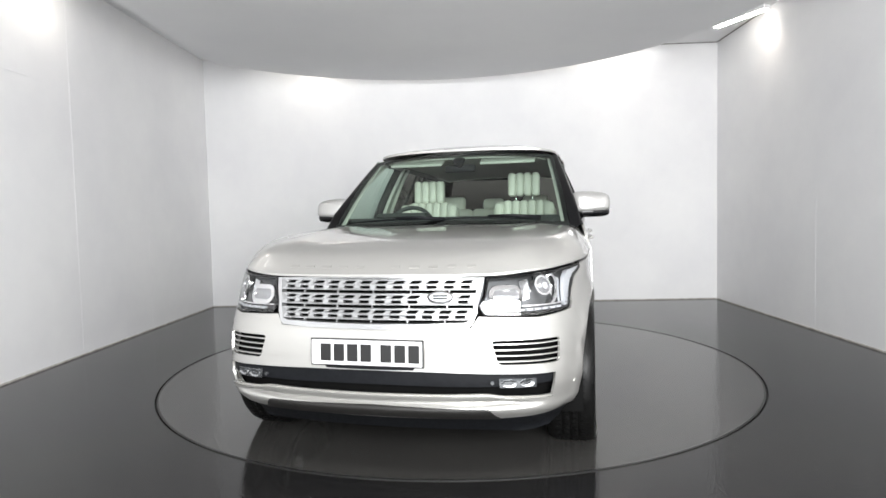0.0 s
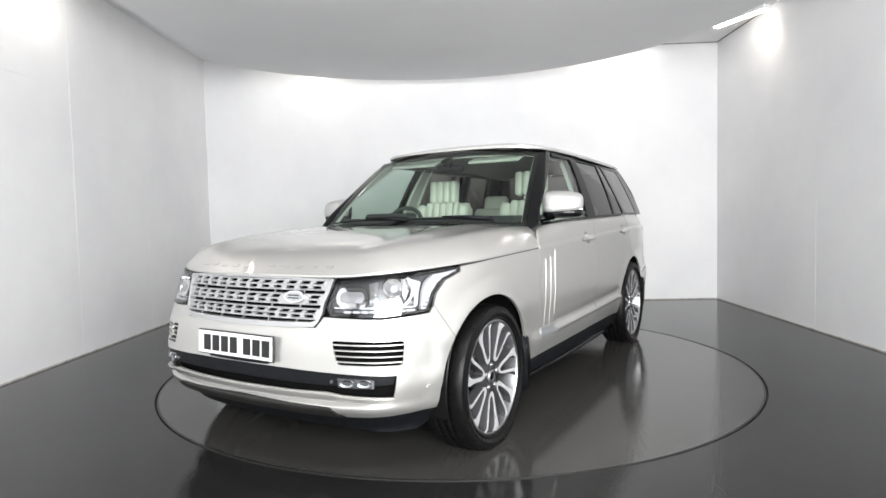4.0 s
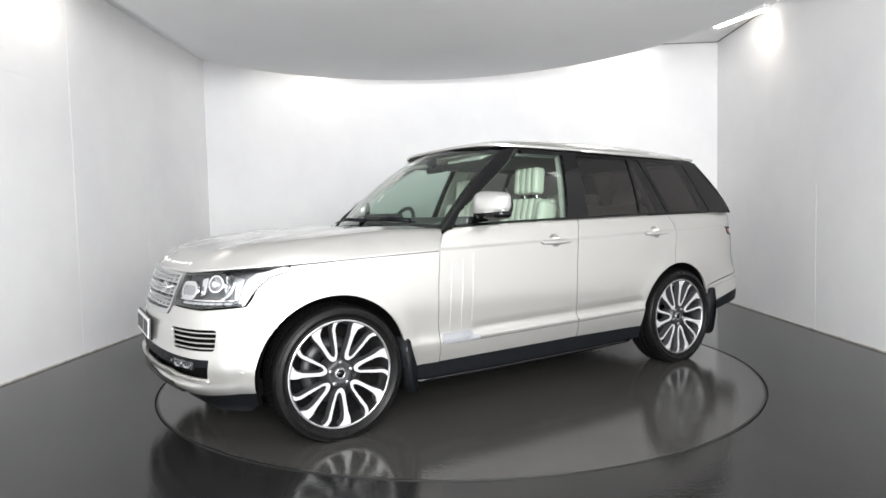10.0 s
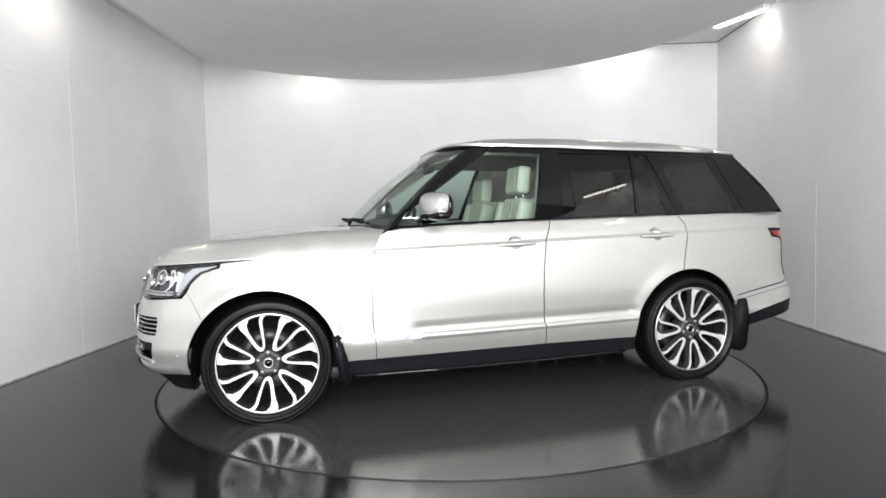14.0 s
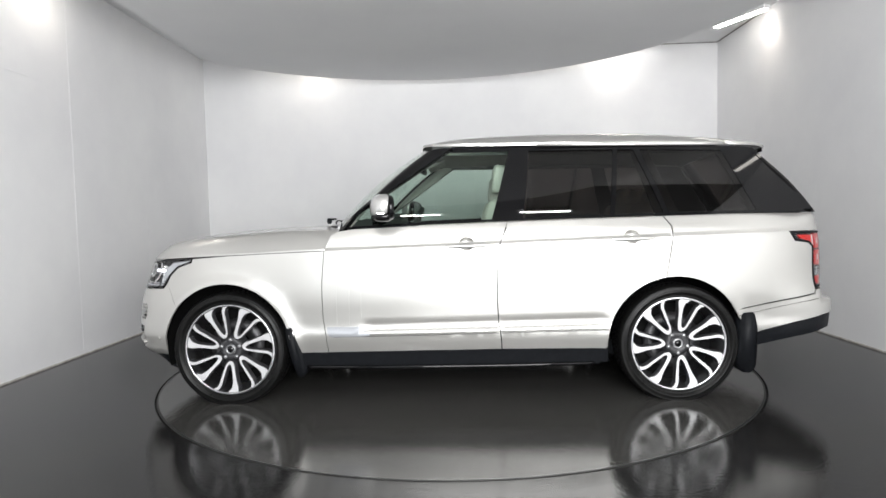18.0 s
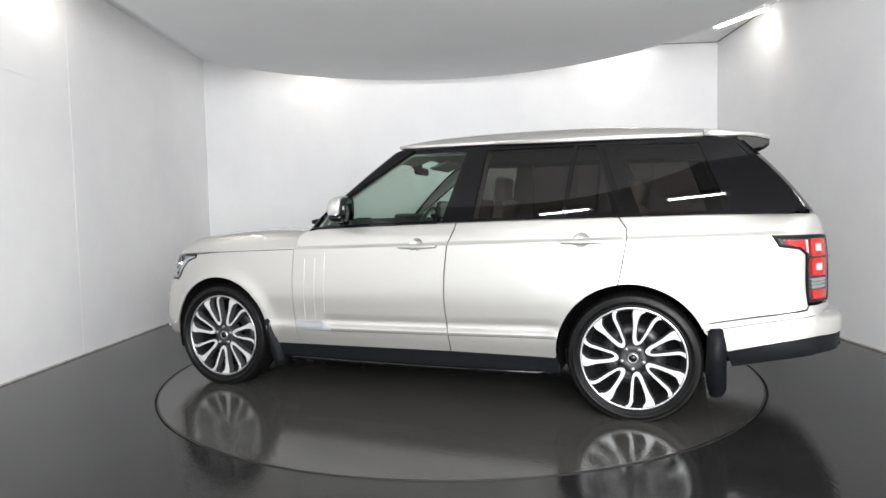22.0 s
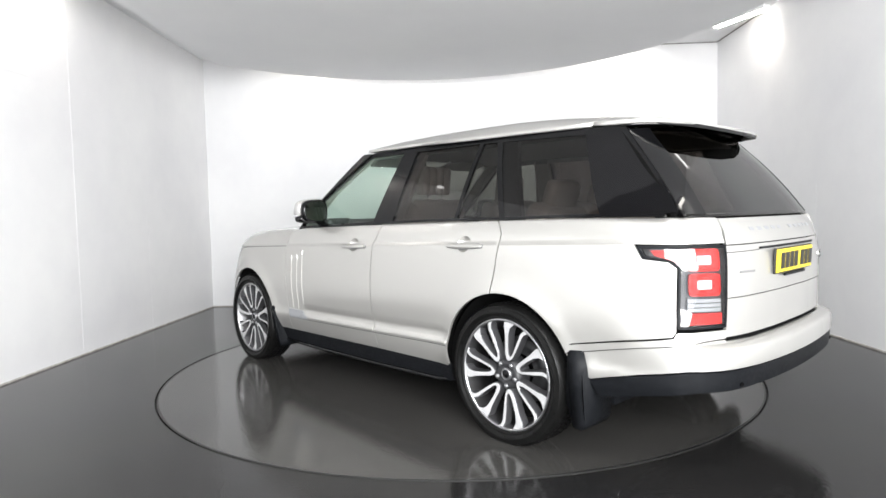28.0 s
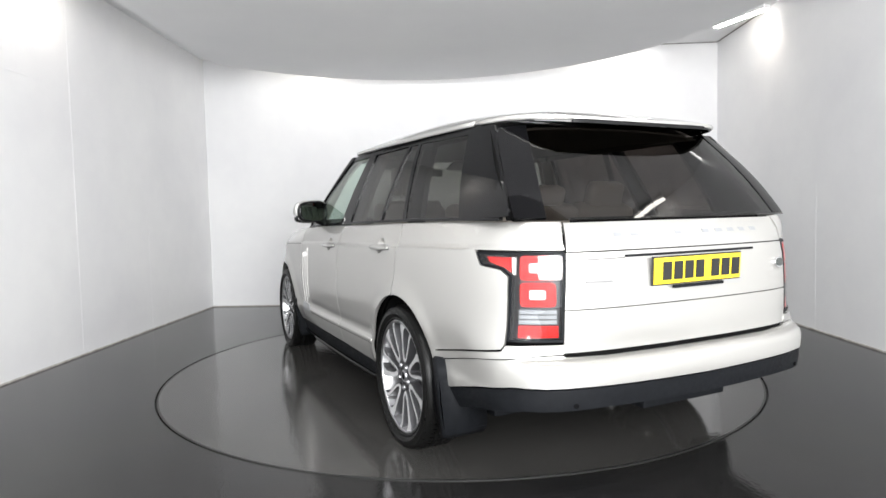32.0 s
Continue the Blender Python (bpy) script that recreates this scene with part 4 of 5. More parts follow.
        part("wheel_nut", nut, NUT, rim, "chrome wheel nut", True)
    # seven U-shaped pairs of arms, one slim and one that broadens to the rim
    K = .302 / 262
    U = [(-64, 246), (-40, 236), (-28, 216), (-23, 170), (-17, 130), (-11, 92), (1, 71), (15, 65), (29, 70), (42, 92), (56, 135), (71, 175), (90, 210), (94, 243), (62, 258), (24, 255),
         (50, 219), (49, 186), (35, 135), (22, 101), (11, 87), (1, 101), (-5, 165), (-10, 222), (-26, 252), (-50, 256)]
    tilt = Matrix.Rotation(radians(12.5), 2)
    U = [tilt @ Vector((a * K, b * K)) for a, b in U]
    U = round_poly([tuple(p) for p in U], .012, 3)
    n = len(U)
    top = [tuple(p) for p in inset_poly(U, .0022)]
    if sum(U[i - 1][0] * U[i][1] - U[i][0] * U[i - 1][1] for i in range(n)) < 0:
        U = U[::-1]
    wide = [tuple(p) for p in inset_poly(U, -.004)]
    hgt = lambda p, d: .050 + .012 * min(1, max(0, (math.hypot(*p) - .09) / .19)) - d
    bm = bmesh.new()
    vs, _, fs = delaunay_2d_cdt([Vector(p) for p in top], [(i, (i + 1) % n) for i in range(n)], [], 1, 1e-6)[:3]
    flat = [bm.verts.new((-v.x, hgt((v.x, v.y), 0), -v.y)) for v in vs]
    for f in fs:
        bm.faces.new([flat[i] for i in f])
    ring0 = [bm.verts.new((-p[0], hgt(p, 0), -p[1])) for p in top]
    ring1 = [bm.verts.new((-p[0], hgt(p, .0025), -p[1])) for p in U]
    ring2 = [bm.verts.new((-p[0], hgt(p, .045), -p[1])) for p in wide]
    for i in range(n):
        j = (i + 1) % n
        bm.faces.new((ring0[i], ring0[j], ring1[j], ring1[i])).material_index = 1
        bm.faces.new((ring1[i], ring1[j], ring2[j], ring2[i])).material_index = 1
    bmesh.ops.recalc_face_normals(bm, faces=bm.faces)
    for f in bm.faces:
        if len(f.verts) == 3 and f.normal.y < 0:
            f.normal_flip()
    sp = part("forked_spoke", bm, TURNED, rim, "turned bright forked spoke")
    sp.data.materials.append(ALLOY)
    for k in range(1, 7):
        ob = new("forked_spoke", sp.data)
        ob.parent = rim
        ob["label"] = "turned bright forked spoke"
        ob.matrix_local = Matrix.Rotation(2 * math.pi * k / 7, 4, "Y")
    return rim


LIP = material("rim_lip", (.5, .5, .51), .28, 1)
HUB = material("hub_grey", (.028, .028, .03), .45, .2)
NUT = material("nut_steel", (.34, .34, .35), .3, .9)
SIPE = material("tread_groove", (.0015, .0015, .0015), .8, Specular_IOR_Level=.1)
DISC_STEEL = material("brake_steel", (.06, .06, .062), .45, .8)
wheel_fl = wheel_at(1.46, 1)
for x, side in ((-1.46, 1), (1.46, -1), (-1.46, -1)):
    m = Matrix.Translation((x, side * .903, HUB_Z)) @ (Matrix() if side > 0 else Matrix.Rotation(math.pi, 4, "Z"))
    spin = Matrix.Rotation(radians(-36 if x < 0 else 20), 4, "Y")
    w = copy_thing(wheel_fl, m @ spin)
    for ob in w.children:
        if ob.name.startswith(("tyre", "tread")):
            ob.matrix_local = spin.inverted()


# ---------------------------------------------------------------- lights, grille and fittings
LENS_GREY = material("smoked_housing", (.025, .025, .027), .35, .3)
HOUSING = material("chromed_housing", (.11, .115, .12), .28, .8)
REFLECT = material("bright_reflector", (.85, .86, .88), .12, 1)
DRL = material("white_light_guide", (.40, .415, .44), .25, 0, .4)
INNER = material("inner_lens", (.28, .285, .295), .14, .4, .8)
WHITE_LENS = material("frosted_lens", (.42, .43, .45), .18, .3, .6)
FOGR = material("fog_reflector", (.42, .43, .44), .3, 1)
GREY_BAR = material("clear_grey_bar", (.22, .23, .24), .25, .2, .5)
FOG = material("fog_lens", (.10, .105, .11), .15, .5, .8)
PLATE_W = vary(material("white_plate", rough=.35), 30, (.76, .76, .76), (.80, .80, .80))
PLATE_Y = vary(material("yellow_plate", rough=.35), 30, (.78, .60, .02), (.82, .64, .03))
INK = material("black_ink", (.012, .012, .012), .45)
BADGE = material("badge_dark", (.03, .04, .035), .2, .3, 1)
WOOD = vary(material("dark_veneer", rough=.25), 6, (.05, .03, .02), (.09, .055, .035), None, 0, None, (1, 8, 1))


def oval(cu, cz, ru, rz, n=20):
    return [(cu + ru * math.cos(2 * math.pi * k / n), cz + rz * math.sin(2 * math.pi * k / n)) for k in range(n)]


def stadium(u0, u1, z0, z1, n=6):
    r = (z1 - z0) / 2
    c = (z0 + z1) / 2
    return [(u1 - r + r * math.cos(radians(-90 + 180 * k / n)), c + r * math.sin(radians(-90 + 180 * k / n))) for k in range(n + 1)] + \
           [(u0 + r + r * math.cos(radians(90 + 180 * k / n)), c + r * math.sin(radians(90 + 180 * k / n))) for k in range(n + 1)]


def headlamp(mir):
    k = dict(mirror=mir)
    base = panel("headlamp", LAMP_F, shell, HOUSING, car, "projector headlamp with a white light blade", out=-.045, thick=.006, gap=.0, **k)
    frame_in = inset_poly(LAMP_F, .013)
    panel("lamp_bezel", LAMP_F, shell, BLACK_GLOSS, base, "black lamp bezel", out=-.001, thick=.045, gap=.003, holes=[frame_in], **k)
    # dipped beam
    panel("inner_lamp", stadium(.562, .725, .812, .888), shell, INNER, base, "bright oval inner lamp", out=-.012, thick=.02, gap=0, step=.03,
          bulge=lambda a, b: .008 * (1 - min(1, ((a - .643) / .08) ** 2 + ((b - .85) / .038) ** 2)), **k)
    panel("inner_ring", stadium(.553, .734, .804, .896), shell, CHROME, base, "chrome ring", out=-.006, thick=.02, gap=0, step=.03, holes=[stadium(.574, .713, .825, .875)], **k)
    # main beam projector
    panel("projector_ring", oval(.876, .886, .053, .045), shell, CHROME, base, "chrome projector ring", out=-.008, thick=.03, gap=0, step=.03, holes=[oval(.876, .886, .043, .036)], **k)
    panel("projector", oval(.876, .886, .043, .036), shell, INNER, base, "round projector lens", out=-.026, thick=.01, gap=0, step=.012,
          bulge=lambda a, b: .026 * (1 - min(1, ((a - .876) / .043) ** 2 + ((b - .886) / .036) ** 2)), **k)
    panel("side_ring", arc(.89, .886, .092, -75, 35, 10) + arc(.89, .886, .080, 35, -75, 10), shell, CHROME, base, "chrome trim arc", out=-.015, thick=.02, gap=0, step=.03, **k)
    panel("reflector", [(.74, .905), (.80, .915), (.79, .83), (.745, .82)], shell, REFLECT, base, "bright reflector", out=-.03, thick=.01, gap=0, step=.03, **k)
    panel("light_blade", [(1.0, .782), (1.028, .782), (1.062, .855), (1.105, .90), (1.215, .93), (1.235, .95), (1.09, .936), (1.045, .905), (1.02, .86)], shell, DRL, base, "white daytime light blade", out=-.008, thick=.02, gap=0, step=.03, **k)
    panel("indicator", [(.98, .80), (.995, .80), (1.01, .86), (1.03, .905), (.97, .925), (.985, .87)], shell, REFLECT, base, "bright indicator reflector", out=-.028, thick=.01, gap=0, step=.03, **k)
    for i in range(8):
        u = .60 + i * .048
        panel("light_segment", [(u, .781), (u + .036, .780), (u + .036, .790), (u, .791)], shell, DRL, base, out=-.008, thick=.012, gap=0, **k)
    for i in range(7):
        u = 1.006 + i * .016
        z = .796 + i * .016
        panel("blade_rib", [(u, z), (u + .020, z - .004), (u + .022, z + .001), (u + .002, z + .005)], shell, LENS_GREY, base, "dark rib of the light blade", out=-.0068, thick=.004, gap=0, **k)
    panel("projector_eye", oval(.876, .886, .018, .015), shell, REFLECT, base, "bright projector eye", out=.002, thick=.004, gap=0, step=.02, **k)
    panel("reflector", [(.93, .94), (.965, .943), (.945, .90), (.962, .87), (.94, .83), (.925, .86), (.935, .90)], shell, REFLECT, base, "bright faceted reflector", out=-.028, thick=.01, gap=0, step=.03, **k)
    panel("lens_strip", [(.545, .80), (.98, .797), (.98, .803), (.545, .806)], shell, CHROME, base, "chrome strip", out=-.012, thick=.01, gap=0, **k)
    panel("lens", LAMP_F, shell, CLEAR, base, "clear lamp lens", out=-.0005, thick=.003, gap=.002, **k)


def grille():
    fr = [(.54, .934), (.522, .88), (.497, .82), (.492, .78), (.47, .735), (.45, .718), (.3, .711), (0, .708)]
    full = fr + [(-u, z) for u, z in fr[-2::-1]] + [(-.3, .939), (0, .941), (.3, .939)]
    hole = [(.508, .925), (.475, .80), (.456, .748), (.43, .740), (.25, .735), (0, .733), (-.25, .735), (-.43, .740), (-.456, .748), (-.475, .80), (-.508, .925), (-.25, .931), (0, .932), (.25, .931)]
    g = panel("grille", full, shell, SILVER, car, "satin silver grille with slotted bars", out=.008, thick=.03, gap=.002, holes=[hole])
    panel("grille_backing", hole, shell, DARK, g, "black grille backing", out=-.028, thick=.004, gap=-.01)
    wid = lambda z: .507 - (.927 - z) / .187 * .048
    period = .0645
    # three double bars, each pierced by a row of slanted and a row of straight slots
    for r in range(3):
        z = .927 - r * period
        z0, z1 = z - .047, z + (.0025 if r else .001)
        n = 8
        lo = [(-wid(z0) + 2 * wid(z0) * k / n, z0) for k in range(n + 1)]
        hi = [(-wid(z1) + 2 * wid(z1) * k / n, z1) for k in range(n + 1)]
        slots = []
        for za, zb, slant, shift, half in ((z - .0195, z - .0060, .008, .35, .0255), (z - .0410, z - .0280, .0, .0, .0245)):
            w = wid((za + zb) / 2) - .012
            pitch = 2 * w / 12
            for k in range(12):
                u = -w + pitch * (k + .5) + (shift - .2) * .012
                if r == 1 and .25 < u < .395:
                    continue
                s_ = half if abs(u) < w - half - .008 else half * .72
                slots.append(round_poly([(u - s_ - slant, za), (u + s_ - slant, za), (u + s_ + slant, zb), (u - s_ + slant, zb)], .006, 2))
        panel("grille_bar", lo + hi[::-1], shell, SILVER, g, "silver slotted double bar", out=.003, thick=.018, gap=0, step=.1, holes=slots,
              bulge=lambda u, v, z=z: .004 * math.cos((v - z + .0235) / .0235 * 6.2))
        for k in range(5):
            u = -wid(z) * .72 + 1.44 * wid(z) * k / 4
            panel("grille_post", [(u - .0025, z - .063), (u + .0025, z - .063), (u + .0025, z - .046), (u - .0025, z - .046)], shell, SILVER, g, out=-.006, thick=.01, gap=0, step=.1)
    panel("badge_ring", oval(.323, .852, .060, .027), shell, CHROME, g, "oval silver badge", out=.018, thick=.012, gap=0, step=.03)
    panel("badge", oval(.323, .852, .051, .0205), shell, SILVER2, g, "pale oval badge face", out=.0200, thick=.004, gap=0, step=.03)
    for dz in (.006, -.006):
        panel("badge_bar", [(.29, .849 + dz), (.356, .849 + dz), (.356, .855 + dz), (.29, .855 + dz)], shell, BADGE, g, out=.0215, thick=.003, gap=0)


def on_plate(name, place, w, h, mat, ink, label, bars):
    pl = part(name, box((0, 0, 0), (.014, w, h), None, .004), mat, car, label)
    pl.matrix_local = place
    part("plate_rim", box((-.004, 0, 0), (.010, w + .012, h + .012), None, .003), INK, pl, "black plate holder")
    y = -w / 2 + .045
    for wd in bars:
        if wd > 0:
            part("plate_bar", box((.0085, y + wd / 2, 0), (.003, wd, h * .70)), ink, pl)
            y += wd + .014
        else:
            y += -wd
    return pl


def fittings():
    for m in (False, True):
        headlamp(m)
    grille()
    on_plate("front_plate", pose(2.319, -.008, .610, 0, -3, 0), .52, .111, PLATE_W, INK, "white plate with black bars", [.05, .05, .05, .05, -.03, .05, .05, .05])
    panel("plate_sensor", [(-.2, .535), (.2, .535), (.21, .548), (-.21, .548)], shell, BLACK_TRIM, car, out=.006, thick=.02, gap=0)
    # raised letters along the bonnet, as plain blocks
    for k, wd in enumerate((.04, .042, .044, .042, .036, 0, .04, .046, .042, .036, .04)):
        if wd:
            y = -.44 + k * .088
            z = bonnet(2.155 - .18 * y * y, y)[2]
            ob = part("letter_block", box((0, 0, 0), (.020, wd, .003), None, .001), PAINT, car, "raised silver letter block")
            ob.matrix_local = pose(2.155 - .18 * y * y, y, z + .002, 0, 30, 0)
    # fog lamps in the beam
    for m in (False, True):
        f = panel("fog_lamp", [(.575, .497), (.752, .490), (.752, .450), (.578, .455)], shell, FOG, car, "twin clear fog lamp", out=-.005, thick=.02, gap=0, mirror=m)
        for a in (.62, .706):
            panel("fog_reflector", oval(a, .473, .034, .017, 14), shell, FOGR, f, out=-.0005, thick=.006, gap=0, step=.03, mirror=m,
                  bulge=lambda p, q, a=a: -.012 * (1 - min(1, ((p - a) / .034) ** 2 + ((q - .473) / .017) ** 2)))
        panel("parking_sensor", oval(.545, .478, .009, .009, 10), shell, FOG, car, out=-.005, thick=.01, gap=0, step=.05, mirror=m)
        panel("parking_sensor", oval(1.005, .43, .011, .011, 10), shell, PAINT, car, out=.004, thick=.01, gap=0, step=.05, mirror=m)
        panel("washer_cover", [(.60, .745), (.70, .742), (.70, .722), (.61, .724)], shell, PAINT, car, out=.001, thick=.006, gap=.002, mirror=m)
        # door handles
        for u, z in HANDLES:
            cup = panel("handle_cup", oval(u, z + .008, .053, .046), shell, CUP, car, "recessed handle cup", out=-.001, thick=.004, gap=0, step=.012, mirror=m,
                        bulge=lambda p, q, u=u, z=z: -.034 * (1 - min(1, ((p - u) / .052) ** 2 + ((q - z - .008) / .045) ** 2)) ** .6)
            seal = [(u - .137, z + .001), (u - .11, z + .011), (u, z + .018), (u + .11, z + .016), (u + .151, z + .005), (u + .144, z - .012), (u, z - .022), (u - .118, z - .015)]
            panel("handle_seal", seal, shell, GILL, cup, "thin grey handle seal", out=.004, thick=.004, gap=0, step=.05, mirror=m)
            panel("door_handle", [(u - .132, z + .001), (u - .11, z + .012), (u, z + .017), (u + .11, z + .015), (u + .146, z + .005), (u + .14, z - .007), (u, z - .016), (u - .115, z - .011)], shell, PAINT, cup,
                  "pearl white pull handle", out=.018, thick=.022, gap=0, step=.008, mirror=m, bulge=lambda p, q, u=u, z=z: .012 * (1 - min(1, ((p - u) / .14) ** 2)) - .007 * ((q - z) / .016) ** 2)
        # crease along the sides
        panel("side_crease", [(2.32, 1.014), (2.93, 1.026), (4.0, 1.050), (5.1, 1.072), (5.1, 1.069), (4.0, 1.047), (2.93, 1.023), (2.32, 1.011)], shell, PAINT, car, out=.0035, thick=.005, gap=0, mirror=m)
        # tail lamps
        TL = [(5.15, 1.060), (5.572, 1.058), (5.56, .692), (5.33, .695), (5.336, .958), (5.298, .986), (5.186, 1.002)]
        t = panel("tail_lamp", TL, shell, LENS_GREY, car, "tail lamp with two red square rings", out=-.03, thick=.006, gap=0, mirror=m)
        panel("lamp_bezel", TL, shell, BLACK_TRIM, t, "black lamp bezel", out=.002, thick=.03, gap=.003, holes=[inset_poly(TL, .013)], mirror=m)
        for z0, z1 in ((.945, 1.043), (.838, .935)):
            o = round_poly([(5.384, z1), (5.384, z0), (5.528, z0), (5.528, z1)], .02)
            i = round_poly([(5.424, z1 - .029), (5.424, z0 + .029), (5.489, z0 + .029), (5.489, z1 - .029)], .008)
            panel("light_ring", o, shell, RED_LENS, t, "red square light ring", out=-.004, thick=.02, gap=0, step=.03, holes=[i], mirror=m)
            panel("white_square", i, shell, DRL2, t, "white square lamp", out=-.008, thick=.01, gap=0, step=.03, mirror=m)
        for z in (.817, .797, .777):
            panel("clear_bar", [(5.378, z + .008), (5.378, z - .008), (5.53, z - .008), (5.53, z + .008)], shell, GREY_BAR, t, "clear lamp bar", out=-.005, thick=.015, gap=0, mirror=m)
        panel("red_bar", [(5.378, .762), (5.378, .714), (5.535, .714), (5.535, .762)], shell, RED_LENS, t, "red reflector bar", out=-.004, thick=.015, gap=0, mirror=m)
        panel("red_wedge", [(5.215, 1.038), (5.34, 1.036), (5.345, .975), (5.31, .995), (5.235, 1.015)], shell, RED_LENS, t, "red side wedge", out=-.006, thick=.015, gap=0, mirror=m)
        panel("clear_wedge", [(5.345, 1.036), (5.362, 1.036), (5.362, .965), (5.35, .970)], shell, DRL2, t, "clear wedge", out=-.006, thick=.015, gap=0, mirror=m)
        panel("lens", TL, shell, CLEAR, t, "clear lamp lens", out=.0005, thick=.003, gap=.004, mirror=m)
        # washer and bolt dots on the valance
        panel("tow_dot", oval(5.58, .452, .010, .010, 10), shell, BLACK_GLOSS, car, out=.001, thick=.006, gap=0, step=.05, mirror=m)
        # wing mirrors
        mirror_unit(-1 if m else 1)
    U = ULEN
    on_plate("rear_plate", pose(-2.561, 0, .960, 0, 3, 180), .52, .111, PLATE_Y, INK, "yellow plate with black bars", [.05, .05, .05, .05, -.03, .05, .05, .05])
    ob = part("plate_lip", box((0, 0, 0), (.012, .30, .014), None, .003), BLACK_TRIM, car, "black plate bracket lip")
    ob.matrix_local = pose(-2.563, .0, .890, 0, 3, 180)
    panel("tailgate_handle", [(5.845, 1.026), (2 * U - 5.845, 1.026), (2 * U - 5.845, 1.036), (5.845, 1.036)], shell, BLACK_TRIM, car, "dark tailgate release strip", out=.006, thick=.02, gap=0)
    panel("tailgate_finisher", [(5.566, 1.020), (5.845, 1.022), (5.845, 1.0255), (5.566, 1.0235)], shell, GAP2, car, out=.001, thick=.004, gap=0)
    panel("badge_ring", oval(2 * U - 5.63, .952, .042, .026), shell, CHROME, car, "small oval silver badge", out=.008, thick=.012, gap=0, step=.03)
    panel("badge", oval(2 * U - 5.63, .952, .034, .020), shell, BADGE, car, "dark oval badge", out=.0105, thick=.004, gap=0, step=.03)
    panel("model_bar", [(5.65, .937), (5.775, .935), (5.775, .926), (5.65, .928)], shell, GILL, car, "thin silver model bar", out=.004, thick=.01, gap=0)
    for k, wd in enumerate((.04, .042, .044, .042, .036, 0, .04, .046, .042, .036, .04)):
        if wd:
            u = U - .42 + k * .084
            panel("letter_block", [(u, 1.112), (u + wd, 1.112), (u + wd, 1.128), (u, 1.128)], shell, SILVER2, car, "raised silver letter block", out=.002, thick=.006, gap=0)
    part("tow_cover", box((-2.44, 0, .385), (.10, .5, .06), None, .015), BLACK_TRIM, car, "black towing eye cover")
    # wipers and cowl
    cow = [(.995, 0), (.985, .25), (.93, .5), (.83, .70), (.74, .82)]
    cow2 = [(.66, .80), (.75, .66), (.81, .45), (.84, .22), (.85, 0)]
    full = cow + cow2 + [(x, -y) for x, y in cow2[-2::-1]] + [(x, -y) for x, y in cow[:0:-1]]
    panel("cowl", full, lambda x, y, o=0.0: (x, y, 1.112 + .022 * (1 - (y / .8) ** 2) + o), BLACK_TRIM, car, "black scuttle panel", thick=.02, gap=0)
    for s, y0, y1 in ((1, .62, -.02), (-1, .04, -.66)):
        pts = []
        for k in range(9):
            y = y0 + (y1 - y0) * k / 8
            q = windscreen(max(-1, min(1, y / .79)), .075 + .012 * math.sin(math.pi * k / 8))
            pts.append((q[0] + .040, q[1], q[2] + .004))
        part("wiper_blade", sweep(pts, .006, 6), BLACK_TRIM, car, "black wiper blade", True)
        a = pts[4]
        part("wiper_arm", sweep([(a[0] + .01, a[1], a[2] + .014), (a[0] + .03, a[1] + .16, a[2] + .012), (a[0] - .02, a[1] + .34, a[2] - .004)], [.008, .011, .018], 6), BLACK_TRIM, car, "black wiper arm", True)


